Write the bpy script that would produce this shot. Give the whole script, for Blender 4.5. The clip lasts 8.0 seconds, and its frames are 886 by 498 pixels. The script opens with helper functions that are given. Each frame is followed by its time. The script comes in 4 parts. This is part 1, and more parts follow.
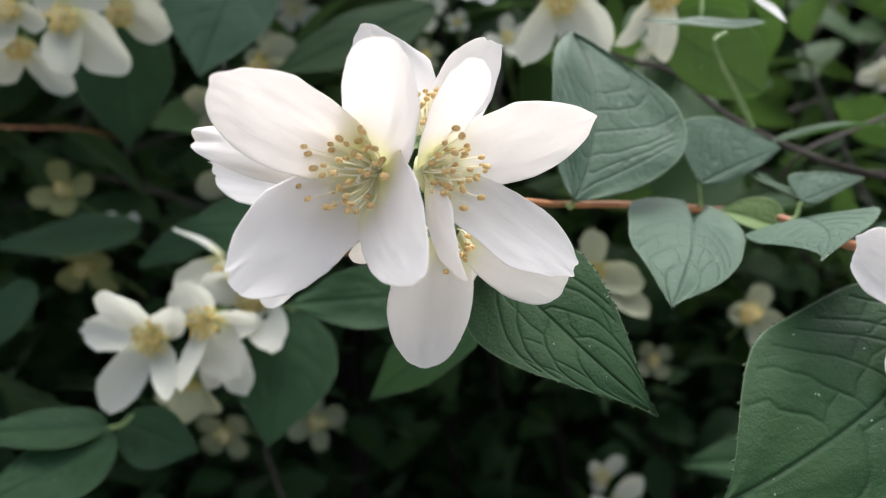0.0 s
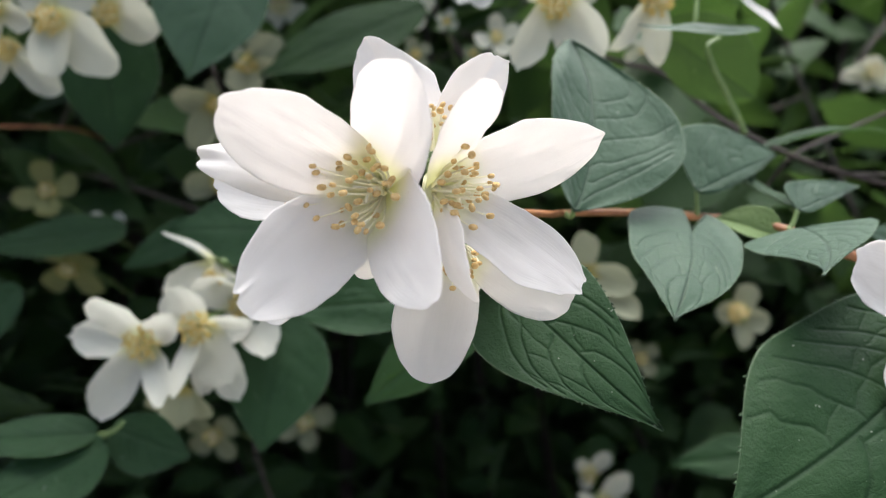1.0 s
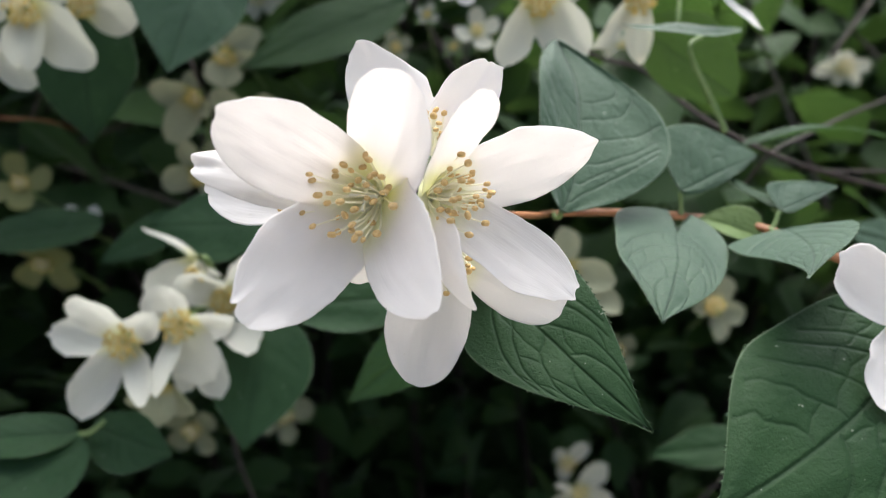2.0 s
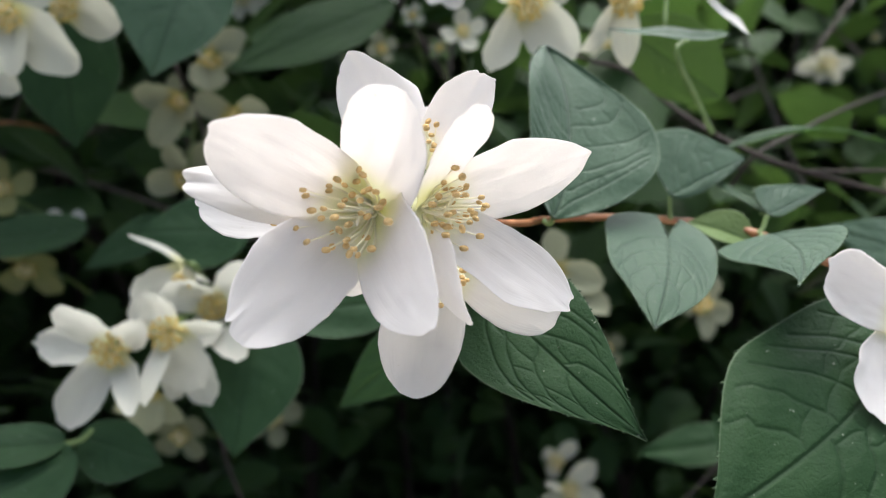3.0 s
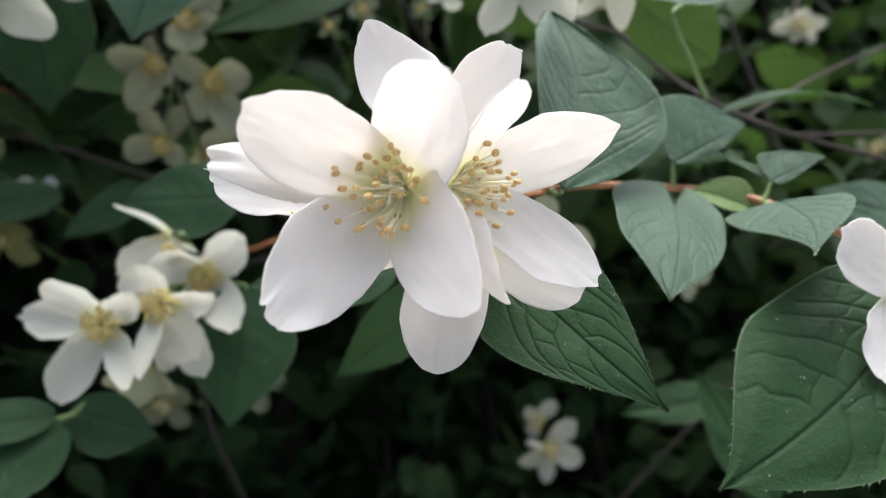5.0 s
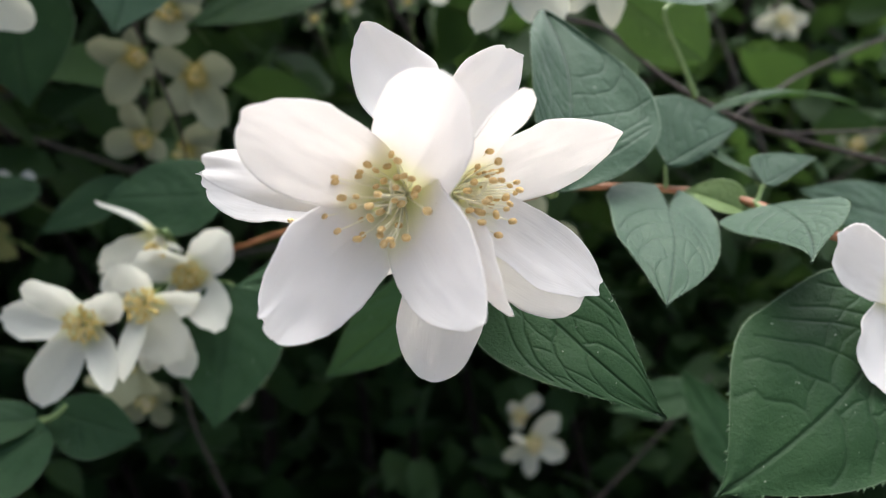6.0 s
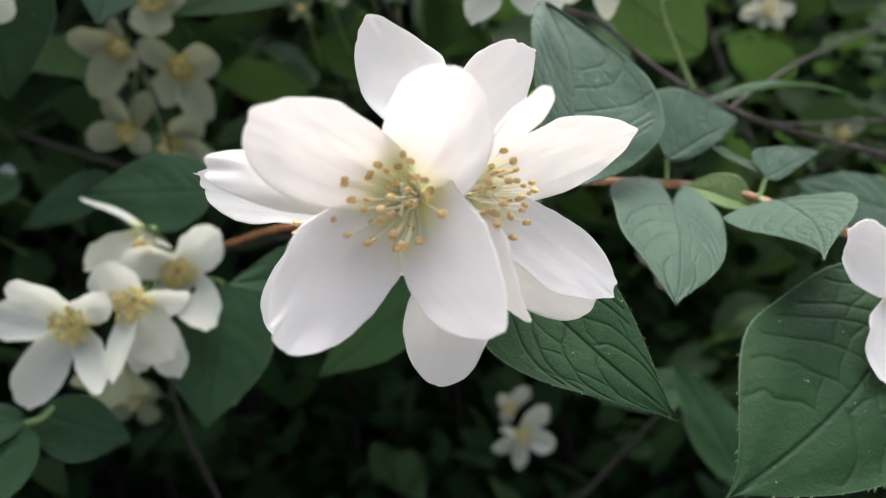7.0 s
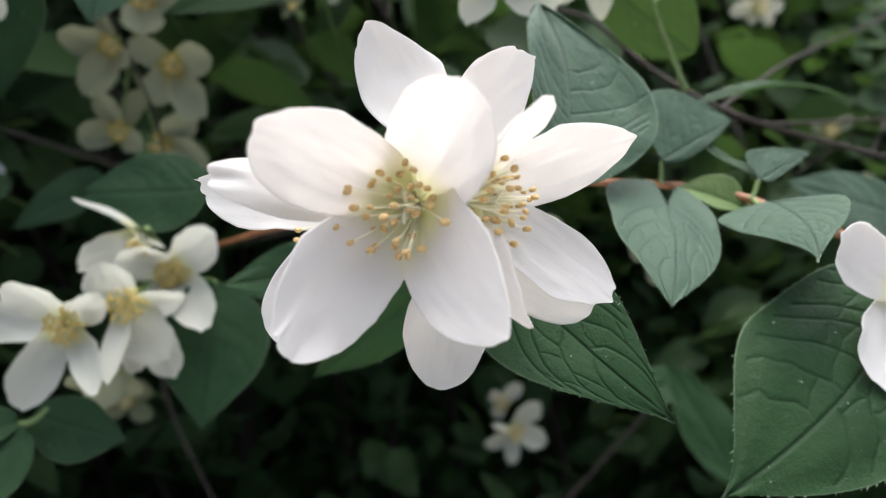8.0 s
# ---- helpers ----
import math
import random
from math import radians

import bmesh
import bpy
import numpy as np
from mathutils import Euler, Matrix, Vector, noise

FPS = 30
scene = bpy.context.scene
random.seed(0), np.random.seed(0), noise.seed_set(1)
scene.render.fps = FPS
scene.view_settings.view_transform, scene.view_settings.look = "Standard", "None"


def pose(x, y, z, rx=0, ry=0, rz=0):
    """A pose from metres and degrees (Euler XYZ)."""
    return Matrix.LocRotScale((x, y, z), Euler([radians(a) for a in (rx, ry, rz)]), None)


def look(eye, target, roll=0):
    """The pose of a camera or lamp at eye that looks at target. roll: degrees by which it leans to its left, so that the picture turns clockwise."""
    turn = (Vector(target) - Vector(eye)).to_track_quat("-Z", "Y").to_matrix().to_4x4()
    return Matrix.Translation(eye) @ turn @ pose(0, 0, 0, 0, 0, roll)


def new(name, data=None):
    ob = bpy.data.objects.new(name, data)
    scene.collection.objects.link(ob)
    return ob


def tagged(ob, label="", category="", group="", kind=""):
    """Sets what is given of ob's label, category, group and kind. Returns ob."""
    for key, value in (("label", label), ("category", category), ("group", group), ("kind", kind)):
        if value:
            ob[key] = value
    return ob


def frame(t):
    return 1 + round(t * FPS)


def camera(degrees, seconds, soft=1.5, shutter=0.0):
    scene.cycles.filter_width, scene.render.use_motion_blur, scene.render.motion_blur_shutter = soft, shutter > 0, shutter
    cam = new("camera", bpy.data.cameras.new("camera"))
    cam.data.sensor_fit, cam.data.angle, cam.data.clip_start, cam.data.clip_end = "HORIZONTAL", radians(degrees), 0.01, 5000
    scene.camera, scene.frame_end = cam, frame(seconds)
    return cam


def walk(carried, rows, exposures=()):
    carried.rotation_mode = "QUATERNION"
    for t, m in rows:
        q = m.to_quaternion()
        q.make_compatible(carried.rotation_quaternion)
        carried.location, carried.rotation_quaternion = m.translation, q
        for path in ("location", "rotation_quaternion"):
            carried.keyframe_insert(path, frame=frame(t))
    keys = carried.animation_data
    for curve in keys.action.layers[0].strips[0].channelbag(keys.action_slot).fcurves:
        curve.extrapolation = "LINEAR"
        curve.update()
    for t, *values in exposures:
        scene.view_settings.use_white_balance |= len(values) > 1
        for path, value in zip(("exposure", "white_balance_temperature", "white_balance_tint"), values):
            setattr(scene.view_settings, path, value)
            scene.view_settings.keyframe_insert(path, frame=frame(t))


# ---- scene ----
cam = camera(61.0, 8.0, soft=1.1)
cam.data.dof.use_dof = True
cam.data.dof.focus_distance = 0.142
cam.data.dof.aperture_fstop = 14.5
# seconds, eye, yaw, pitch, roll
ROWS = [
    (0.0, 0.00076, -0.00171, 1.30083, 0.244, -4.288, -0.071),
    (0.5, -0.00168, -0.00053, 1.30385, -0.625, -4.543, 0.094),
    (1.0, -0.00390, -0.00051, 1.30528, -1.101, -4.814, -0.074),
    (1.5, -0.00537, -0.00196, 1.30589, -2.053, -5.264, 0.075),
    (2.0, -0.00762, -0.00057, 1.30855, -3.043, -5.662, 0.068),
    (2.2, -0.00810, 0.00078, 1.30655, -3.253, -5.385, -0.070),
    (3.3, -0.01067, -0.00009, 1.31259, -4.473, -6.361, -0.302),
    (3.5, -0.01287, -0.00013, 1.31167, -4.683, -6.697, -0.210),
    (4.0, -0.01311, -0.00168, 1.31537, -5.409, -7.420, -0.228),
    (4.5, -0.01638, -0.00029, 1.31554, -5.655, -8.371, -0.420),
    (4.7, -0.01834, 0.00180, 1.31369, -6.070, -8.625, -0.539),
    (5.8, -0.02188, 0.00567, 1.31744, -7.779, -9.699, -0.512),
    (6.0, -0.02307, 0.00714, 1.31711, -8.163, -9.698, -0.318),
    (6.5, -0.02516, 0.00972, 1.31681, -8.818, -9.883, -0.290),
    (7.0, -0.02725, 0.01265, 1.31851, -9.527, -10.490, -0.463),
    (7.5, -0.02749, 0.01250, 1.31994, -9.731, -10.547, -0.475),
    (8.0, -0.02922, 0.01245, 1.32061, -10.318, -10.894, -0.450),
]
walk(cam, [(t, pose(x, y, z, 90 + pitch, 0, yaw) @ pose(0, 0, 0, 0, 0, roll)) for t, x, y, z, yaw, pitch, roll in ROWS],
     exposures=[(0.0, 1.34, 6200, 5), (8.0, 1.34, 6200, 5)])

# ---- light: a bright overcast sky over the open side of the shrub ----
SUN_UP, SUN_TURN = 78.0, 5.0
world = bpy.data.worlds.new("sky")
scene.world = world
world.use_nodes = True
wn = world.node_tree.nodes
sky = wn.new("ShaderNodeTexSky")
sky.sky_type, sky.sun_disc = "NISHITA", False
sky.sun_elevation, sky.sun_rotation = radians(SUN_UP), radians(SUN_TURN)
sky.air_density, sky.dust_density, sky.ozone_density = 0.35, 5.0, 0.8
wn["Background"].inputs["Strength"].default_value = 0.16
world.node_tree.links.new(sky.outputs[0], wn["Background"].inputs["Color"])
sun = new("sun", bpy.data.lights.new("sun", "SUN"))
sun.data.energy, sun.data.angle, sun.data.color = 2.9, radians(75), (1.0, 0.985, 0.97)
sun.matrix_world = look((math.sin(radians(SUN_TURN)) * 5, math.cos(radians(SUN_TURN)) * 5, 5 * math.tan(radians(SUN_UP))), (0, 0, 0))

# ---- materials ----


class Nodes:
    """A small wrapper that adds nodes and links to one material."""

    def __init__(self, name):
        self.mat = bpy.data.materials.new(name)
        self.mat.use_nodes = True
        self.tree = self.mat.node_tree
        self.bsdf = self.tree.nodes["Principled BSDF"]
        self.out = self.tree.nodes["Material Output"]

    def put(self, socket, value):
        if isinstance(value, bpy.types.NodeSocket):
            self.tree.links.new(value, socket)
        else:
            socket.default_value = value

    def node(self, kind, **values):
        n = self.tree.nodes.new(kind)
        for key, value in values.items():
            self.put(n.inputs[key], value)
        return n

    def math(self, op, a, b=0.0, clamp=False):
        n = self.tree.nodes.new("ShaderNodeMath")
        n.operation, n.use_clamp = op, clamp
        self.put(n.inputs[0], a)
        self.put(n.inputs[1], b)
        return n.outputs[0]

    def mix(self, f, a, b):
        n = self.tree.nodes.new("ShaderNodeMix")
        n.data_type = "RGBA"
        self.put(n.inputs[0], f)
        self.put(n.inputs[6], a)
        self.put(n.inputs[7], b)
        return n.outputs[2]

    def ramp(self, f, lo, hi, a=0.0, b=1.0):
        n = self.tree.nodes.new("ShaderNodeMapRange")
        n.interpolation_type = "SMOOTHSTEP"
        for i, value in enumerate((f, lo, hi, a, b)):
            self.put(n.inputs[i], value)
        return n.outputs[0]

    def noise(self, scale, detail=3.0, rough=0.55, vector=None):
        n = self.node("ShaderNodeTexNoise", Scale=scale, Detail=detail, Roughness=rough)
        self.put(n.inputs["Vector"], vector or self.place())
        return n.outputs["Fac"]

    def place(self):
        return self.node("ShaderNodeTexCoord").outputs["Object"]

    def uv(self):
        s = self.node("ShaderNodeSeparateXYZ")
        self.tree.links.new(self.node("ShaderNodeTexCoord").outputs["UV"], s.inputs[0])
        return s.outputs[0], s.outputs[1]

    def bump(self, height, strength, distance):
        return self.node("ShaderNodeBump", Height=height, Strength=strength, Distance=distance).outputs[0]

    def sheet(self, colour, share, normal=None):
        """Lets part of the light pass through a thin sheet."""
        t = self.node("ShaderNodeBsdfTranslucent", Color=colour)
        if normal:
            self.put(t.inputs["Normal"], normal)
        m = self.tree.nodes.new("ShaderNodeMixShader")
        self.put(m.inputs[0], share)
        self.tree.links.new(self.bsdf.outputs[0], m.inputs[1])
        self.tree.links.new(t.outputs[0], m.inputs[2])
        self.tree.links.new(m.outputs[0], self.out.inputs[0])


def petal_material(name, tint, inner, share):
    """tint: the colour of the petal; inner: that of its foot; share: of light let through."""
    n = Nodes(name)
    u, v = n.uv()
    grain = n.noise(420.0, 4.0)
    broad = n.noise(70.0, 2.0)
    stretched = n.node("ShaderNodeCombineXYZ", X=n.math("MULTIPLY", u, 2.5), Y=n.math("MULTIPLY", v, 30.0)).outputs[0]
    ribs = n.noise(1.0, 3.0, 0.6, stretched)
    heart = n.ramp(n.math("ADD", u, n.math("MULTIPLY", broad, 0.10)), 0.10, 0.38, 0.85, 0.0)
    white = n.mix(n.ramp(broad, 0.35, 0.7), tint, tuple(0.95 * c for c in tint[:3]) + (1,))
    white = n.mix(n.ramp(ribs, 0.45, 0.75, 0.0, 0.16), white, tuple(0.84 * c for c in tint[:3]) + (1,))
    bruise = n.ramp(n.noise(900.0, 2.0), 0.735, 0.78, 0.0, 0.5)
    white = n.mix(bruise, white, (0.62, 0.55, 0.42, 1))
    colour = n.mix(heart, white, inner)
    n.put(n.bsdf.inputs["Base Color"], colour)
    n.put(n.bsdf.inputs["Roughness"], n.ramp(grain, 0.3, 0.7, 0.5, 0.68))
    n.put(n.bsdf.inputs["Specular IOR Level"], 0.3)
    height = n.math("ADD", n.math("ADD", n.math("MULTIPLY", ribs, 0.6), n.math("MULTIPLY", broad, 1.6)), n.math("MULTIPLY", grain, 0.3))
    normal = n.bump(height, 0.20, 0.0006)
    n.put(n.bsdf.inputs["Normal"], normal)
    n.sheet(n.mix(heart, tint, inner), share, normal)
    return n.mat


def leaf_material(name, dark, light, glow, share, gloss, down=0.08, drawn=True):
    """A leaf blade: impressed side nerves and fine netting from its own length and width coordinates."""
    n = Nodes(name)
    u, v = n.uv()
    side = n.math("ABSOLUTE", n.math("SUBTRACT", n.math("MULTIPLY", v, 2.0), 1.0))
    if drawn:
        mark = n.tree.nodes.new("ShaderNodeAttribute")
        mark.attribute_name = "vein"
        vein = mark.outputs["Fac"]
    else:
        right = n.math("GREATER_THAN", v, 0.5)
        q = n.math("SUBTRACT", u, n.math("MULTIPLY", side, 0.40))
        q = n.math("ADD", n.math("DIVIDE", q, 0.2), n.math("MULTIPLY", right, 0.35))
        gap = n.math("ABSOLUTE", n.math("SUBTRACT", n.math("FRACT", q), 0.5))
        vein = n.math("MAXIMUM", n.ramp(gap, 0.46, 0.5, 0.0, 0.7), n.ramp(side, 0.006, 0.020, 1.0, 0.0))
    flat = n.node("ShaderNodeCombineXYZ", X=n.math("MULTIPLY", u, 24.0), Y=n.math("MULTIPLY", v, 19.0)).outputs[0]
    net = n.tree.nodes.new("ShaderNodeTexVoronoi")
    net.feature = "DISTANCE_TO_EDGE"
    n.put(net.inputs["Vector"], flat)
    n.put(net.inputs["Scale"], 1.0)
    mesh = n.ramp(net.outputs["Distance"], 0.0, 0.05, 1.0, 0.0)
    fine = n.noise(1500.0, 3.0, 0.65)
    blotch = n.noise(60.0, 3.0)
    one = n.node("ShaderNodeObjectInfo").outputs["Random"]
    isle = n.node("ShaderNodeNewGeometry").outputs["Random Per Island"]
    vary = n.math("FRACT", n.math("ADD", one, isle))
    colour = n.mix(n.ramp(n.math("ADD", n.math("MULTIPLY", blotch, 0.6), n.math("MULTIPLY", vary, 0.4)), 0.25, 0.75), dark, light)
    colour = n.mix(n.ramp(fine, 0.35, 0.75, 0.0, 0.35), colour, light)
    colour = n.mix(n.math("MULTIPLY", n.math("MAXIMUM", vein, n.math("MULTIPLY", mesh, 0.10)), 0.70), colour, tuple(0.72 * c for c in dark[:3]) + (1,))
    speck = n.ramp(n.noise(700.0, 1.0), 0.76, 0.80, 0.0, 0.55)
    colour = n.mix(speck, colour, (0.42, 0.45, 0.34, 1))
    rim = n.ramp(side, 0.975, 1.0, 0.0, 0.35)
    colour = n.mix(rim, colour, (0.30, 0.38, 0.24, 1))
    n.put(n.bsdf.inputs["Base Color"], colour)
    n.put(n.bsdf.inputs["Roughness"], n.ramp(fine, 0.3, 0.7, gloss, gloss + 0.18))
    n.put(n.bsdf.inputs["Specular IOR Level"], 0.22)
    n.put(n.bsdf.inputs["Sheen Weight"], down)
    n.put(n.bsdf.inputs["Sheen Roughness"], 0.45)
    height = n.math("SUBTRACT", n.math("ADD", n.math("MULTIPLY", fine, 0.35), n.math("MULTIPLY", n.noise(420.0, 3.0, 0.6), 0.8)), n.math("ADD", n.math("MULTIPLY", vein, 0.55), n.math("MULTIPLY", mesh, 0.07)))
    normal = n.bump(height, 0.8, 0.0005)
    n.put(n.bsdf.inputs["Normal"], normal)
    n.sheet(glow, share, normal)
    return n.mat


def plain_material(name, a, b, scale, rough, bump, thin=0.0):
    n = Nodes(name)
    spots, grain = n.noise(scale, 4.0), n.noise(scale * 9, 3.0)
    f = n.ramp(n.math("ADD", n.math("MULTIPLY", spots, 0.7), n.math("MULTIPLY", grain, 0.3)), 0.32, 0.68)
    n.put(n.bsdf.inputs["Base Color"], n.mix(f, a, b))
    n.put(n.bsdf.inputs["Roughness"], n.ramp(grain, 0.3, 0.7, rough - 0.08, rough + 0.1))
    n.put(n.bsdf.inputs["Normal"], n.bump(n.math("ADD", spots, grain), 0.5, bump))
    if thin:
        n.sheet(b, thin)
    return n.mat


PETAL = petal_material("petal", (0.912, 0.876, 0.852, 1), (0.89, 0.88, 0.58, 1), 0.55)
# Cream and ivory are the petals' own tints; both also darkened in place of shade.
CREAM = petal_material("shaded_cream_petal", (0.66, 0.65, 0.53, 1), (0.58, 0.56, 0.24, 1), 0.45)
IVORY = petal_material("shaded_ivory_petal", (0.71, 0.70, 0.62, 1), (0.70, 0.68, 0.34, 1), 0.5)
# Petal copy whose dark tone stands in for the shrub's inner shade.
DEEP_SHADED = petal_material("deep_shaded_petal", (0.19, 0.20, 0.12, 1), (0.30, 0.26, 0.10, 1), 0.3)
# Cream petals, darkened in colour for the shade they hang in.
SHADED = petal_material("shaded_petal", (0.31, 0.32, 0.21, 1), (0.38, 0.30, 0.06, 1), 0.35)
# Yellowish-olive petals; their darkness is deep shade put into the colour.
SHADE_YELLOW = petal_material("shade_yellow_petal", (0.17, 0.18, 0.07, 1), (0.20, 0.18, 0.05, 1), 0.3)
LEAF = leaf_material("leaf", (0.009, 0.033, 0.008, 1), (0.020, 0.053, 0.015, 1), (0.05, 0.13, 0.015, 1), 0.12, 0.55, 0.02)
MID = leaf_material("shade_leaf", (0.014, 0.042, 0.014, 1), (0.028, 0.066, 0.024, 1), (0.07, 0.16, 0.02, 1), 0.18, 0.5, 0.05)
PALE = leaf_material("pale_leaf", (0.023, 0.056, 0.027, 1), (0.046, 0.088, 0.047, 1), (0.08, 0.17, 0.04, 1), 0.12, 0.42, 0.2)
YOUNG = leaf_material("young_leaf", (0.08, 0.135, 0.035, 1), (0.14, 0.20, 0.07, 1), (0.14, 0.24, 0.03, 1), 0.25, 0.45)
GREEN = leaf_material("fresh_leaf", (0.034, 0.066, 0.016, 1), (0.060, 0.100, 0.027, 1), (0.09, 0.18, 0.03, 1), 0.22, 0.5)
FOLIAGE = leaf_material("foliage", (0.016, 0.044, 0.013, 1), (0.038, 0.078, 0.022, 1), (0.10, 0.185, 0.035, 1), 0.28, 0.5, drawn=False)
TWIG = plain_material("red_twig", (0.20, 0.07, 0.028, 1), (0.38, 0.17, 0.07, 1), 160.0, 0.38, 0.0002)
STALK = plain_material("green_stalk", (0.11, 0.18, 0.055, 1), (0.20, 0.27, 0.10, 1), 200.0, 0.5, 0.0002)
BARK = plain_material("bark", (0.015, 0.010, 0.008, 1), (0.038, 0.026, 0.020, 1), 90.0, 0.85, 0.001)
WOOD = plain_material("grey_wood", (0.040, 0.032, 0.026, 1), (0.10, 0.085, 0.070, 1), 110.0, 0.8, 0.0008)
ANTHER = plain_material("anther", (0.56, 0.36, 0.13, 1), (0.74, 0.53, 0.25, 1), 900.0, 0.75, 0.0003)
POLLEN = plain_material("pollen", (0.58, 0.42, 0.11, 1), (0.72, 0.57, 0.22, 1), 700.0, 0.75, 0.0003)
FILAMENT = plain_material("filament", (0.93, 0.89, 0.70, 1), (0.96, 0.93, 0.80, 1), 500.0, 0.5, 0.0001, 0.5)
DISC = plain_material("flower_disc", (0.72, 0.72, 0.42, 1), (0.84, 0.82, 0.58, 1), 700.0, 0.55, 0.0002, 0.3)
# Pale so that the added path throws light up at the petals.
BOUNCE_GRAVEL = plain_material("gravel", (0.34, 0.33, 0.30, 1), (0.48, 0.46, 0.42, 1), 45.0, 0.9, 0.006)
SOIL = plain_material("soil", (0.018, 0.014, 0.010, 1), (0.045, 0.035, 0.024, 1), 14.0, 0.95, 0.02)

# ---- mesh helpers ----


def link_mesh(name, verts, faces, mats, uvs=None, parent=None, label="", slots=None, smooth=True):
    me = bpy.data.meshes.new(name)
    me.from_pydata([tuple(v) for v in verts], [], faces)
    for m in mats if isinstance(mats, (list, tuple)) else [mats]:
        me.materials.append(m)
    if uvs is not None:
        layer = me.uv_layers.new(name="UVMap")
        loops = np.empty(len(me.loops), dtype=np.int32)
        me.loops.foreach_get("vertex_index", loops)
        layer.data.foreach_set("uv", np.asarray(uvs, dtype=np.float32)[loops].ravel())
    if slots is not None:
        me.polygons.foreach_set("material_index", slots)
    me.polygons.foreach_set("use_smooth", [smooth] * len(me.polygons))
    me.update()
    ob = new(name, me)
    ob.parent = parent
    if label:
        ob["label"] = label
    return ob


def thing(name, place, label, category, group="", kind=""):
    ob = new(name)
    ob.empty_display_size = 0.005
    ob.location = place
    return tagged(ob, label, category, group, kind)


def unit(v):
    v = np.asarray(v, float)
    return v / max(np.linalg.norm(v), 1e-9)


def grid_faces(nu, nv):
    return [(i * (nv + 1) + j, i * (nv + 1) + j + 1, (i + 1) * (nv + 1) + j + 1, (i + 1) * (nv + 1) + j) for i in range(nu) for j in range(nv)]


def tube(points, radii, sides=8, rough=0.0):
    """A tapering stalk through some points, smoothed."""
    p = np.asarray(points, float)
    k = np.arange(len(p))
    t = np.linspace(0, len(p) - 1, 6 * (len(p) - 1) + 1)
    if len(p) > 2:
        out = []
        for s in t:
            i = min(int(s), len(p) - 2)
            f = s - i
            a, b, c, d = p[max(i - 1, 0)], p[i], p[i + 1], p[min(i + 2, len(p) - 1)]
            out.append(0.5 * (2 * b + (c - a) * f + (2 * a - 5 * b + 4 * c - d) * f * f + (3 * b - a - 3 * c + d) * f**3))
        line = np.array(out)
    else:
        line = np.array([p[0] + (p[1] - p[0]) * s for s in t])
    r = np.interp(t, k, np.broadcast_to(radii, len(p)) if np.ndim(radii) == 0 else np.interp(k, np.linspace(0, len(p) - 1, len(radii)), radii))
    verts, faces = [], []
    for i, c in enumerate(line):
        d = unit(line[min(i + 1, len(line) - 1)] - line[max(i - 1, 0)])
        a = unit(np.cross(d, (0.31, 0.2, 0.93)))
        b = np.cross(d, a)
        for j in range(sides):
            w = 2 * math.pi * j / sides
            bulge = 1 + rough * noise.noise(Vector(c * 400) + Vector((j, 0, 0)))
            verts.append(c + r[i] * bulge * (a * math.cos(w) + b * math.sin(w)))
    n = len(line)
    for i in range(n - 1):
        for j in range(sides):
            faces.append((i * sides + j, i * sides + (j + 1) % sides, (i + 1) * sides + (j + 1) % sides, (i + 1) * sides + j))
    faces.append(tuple(range(sides - 1, -1, -1)))
    faces.append(tuple((n - 1) * sides + j for j in range(sides)))
    return verts, faces


# ---- petals and flowers ----


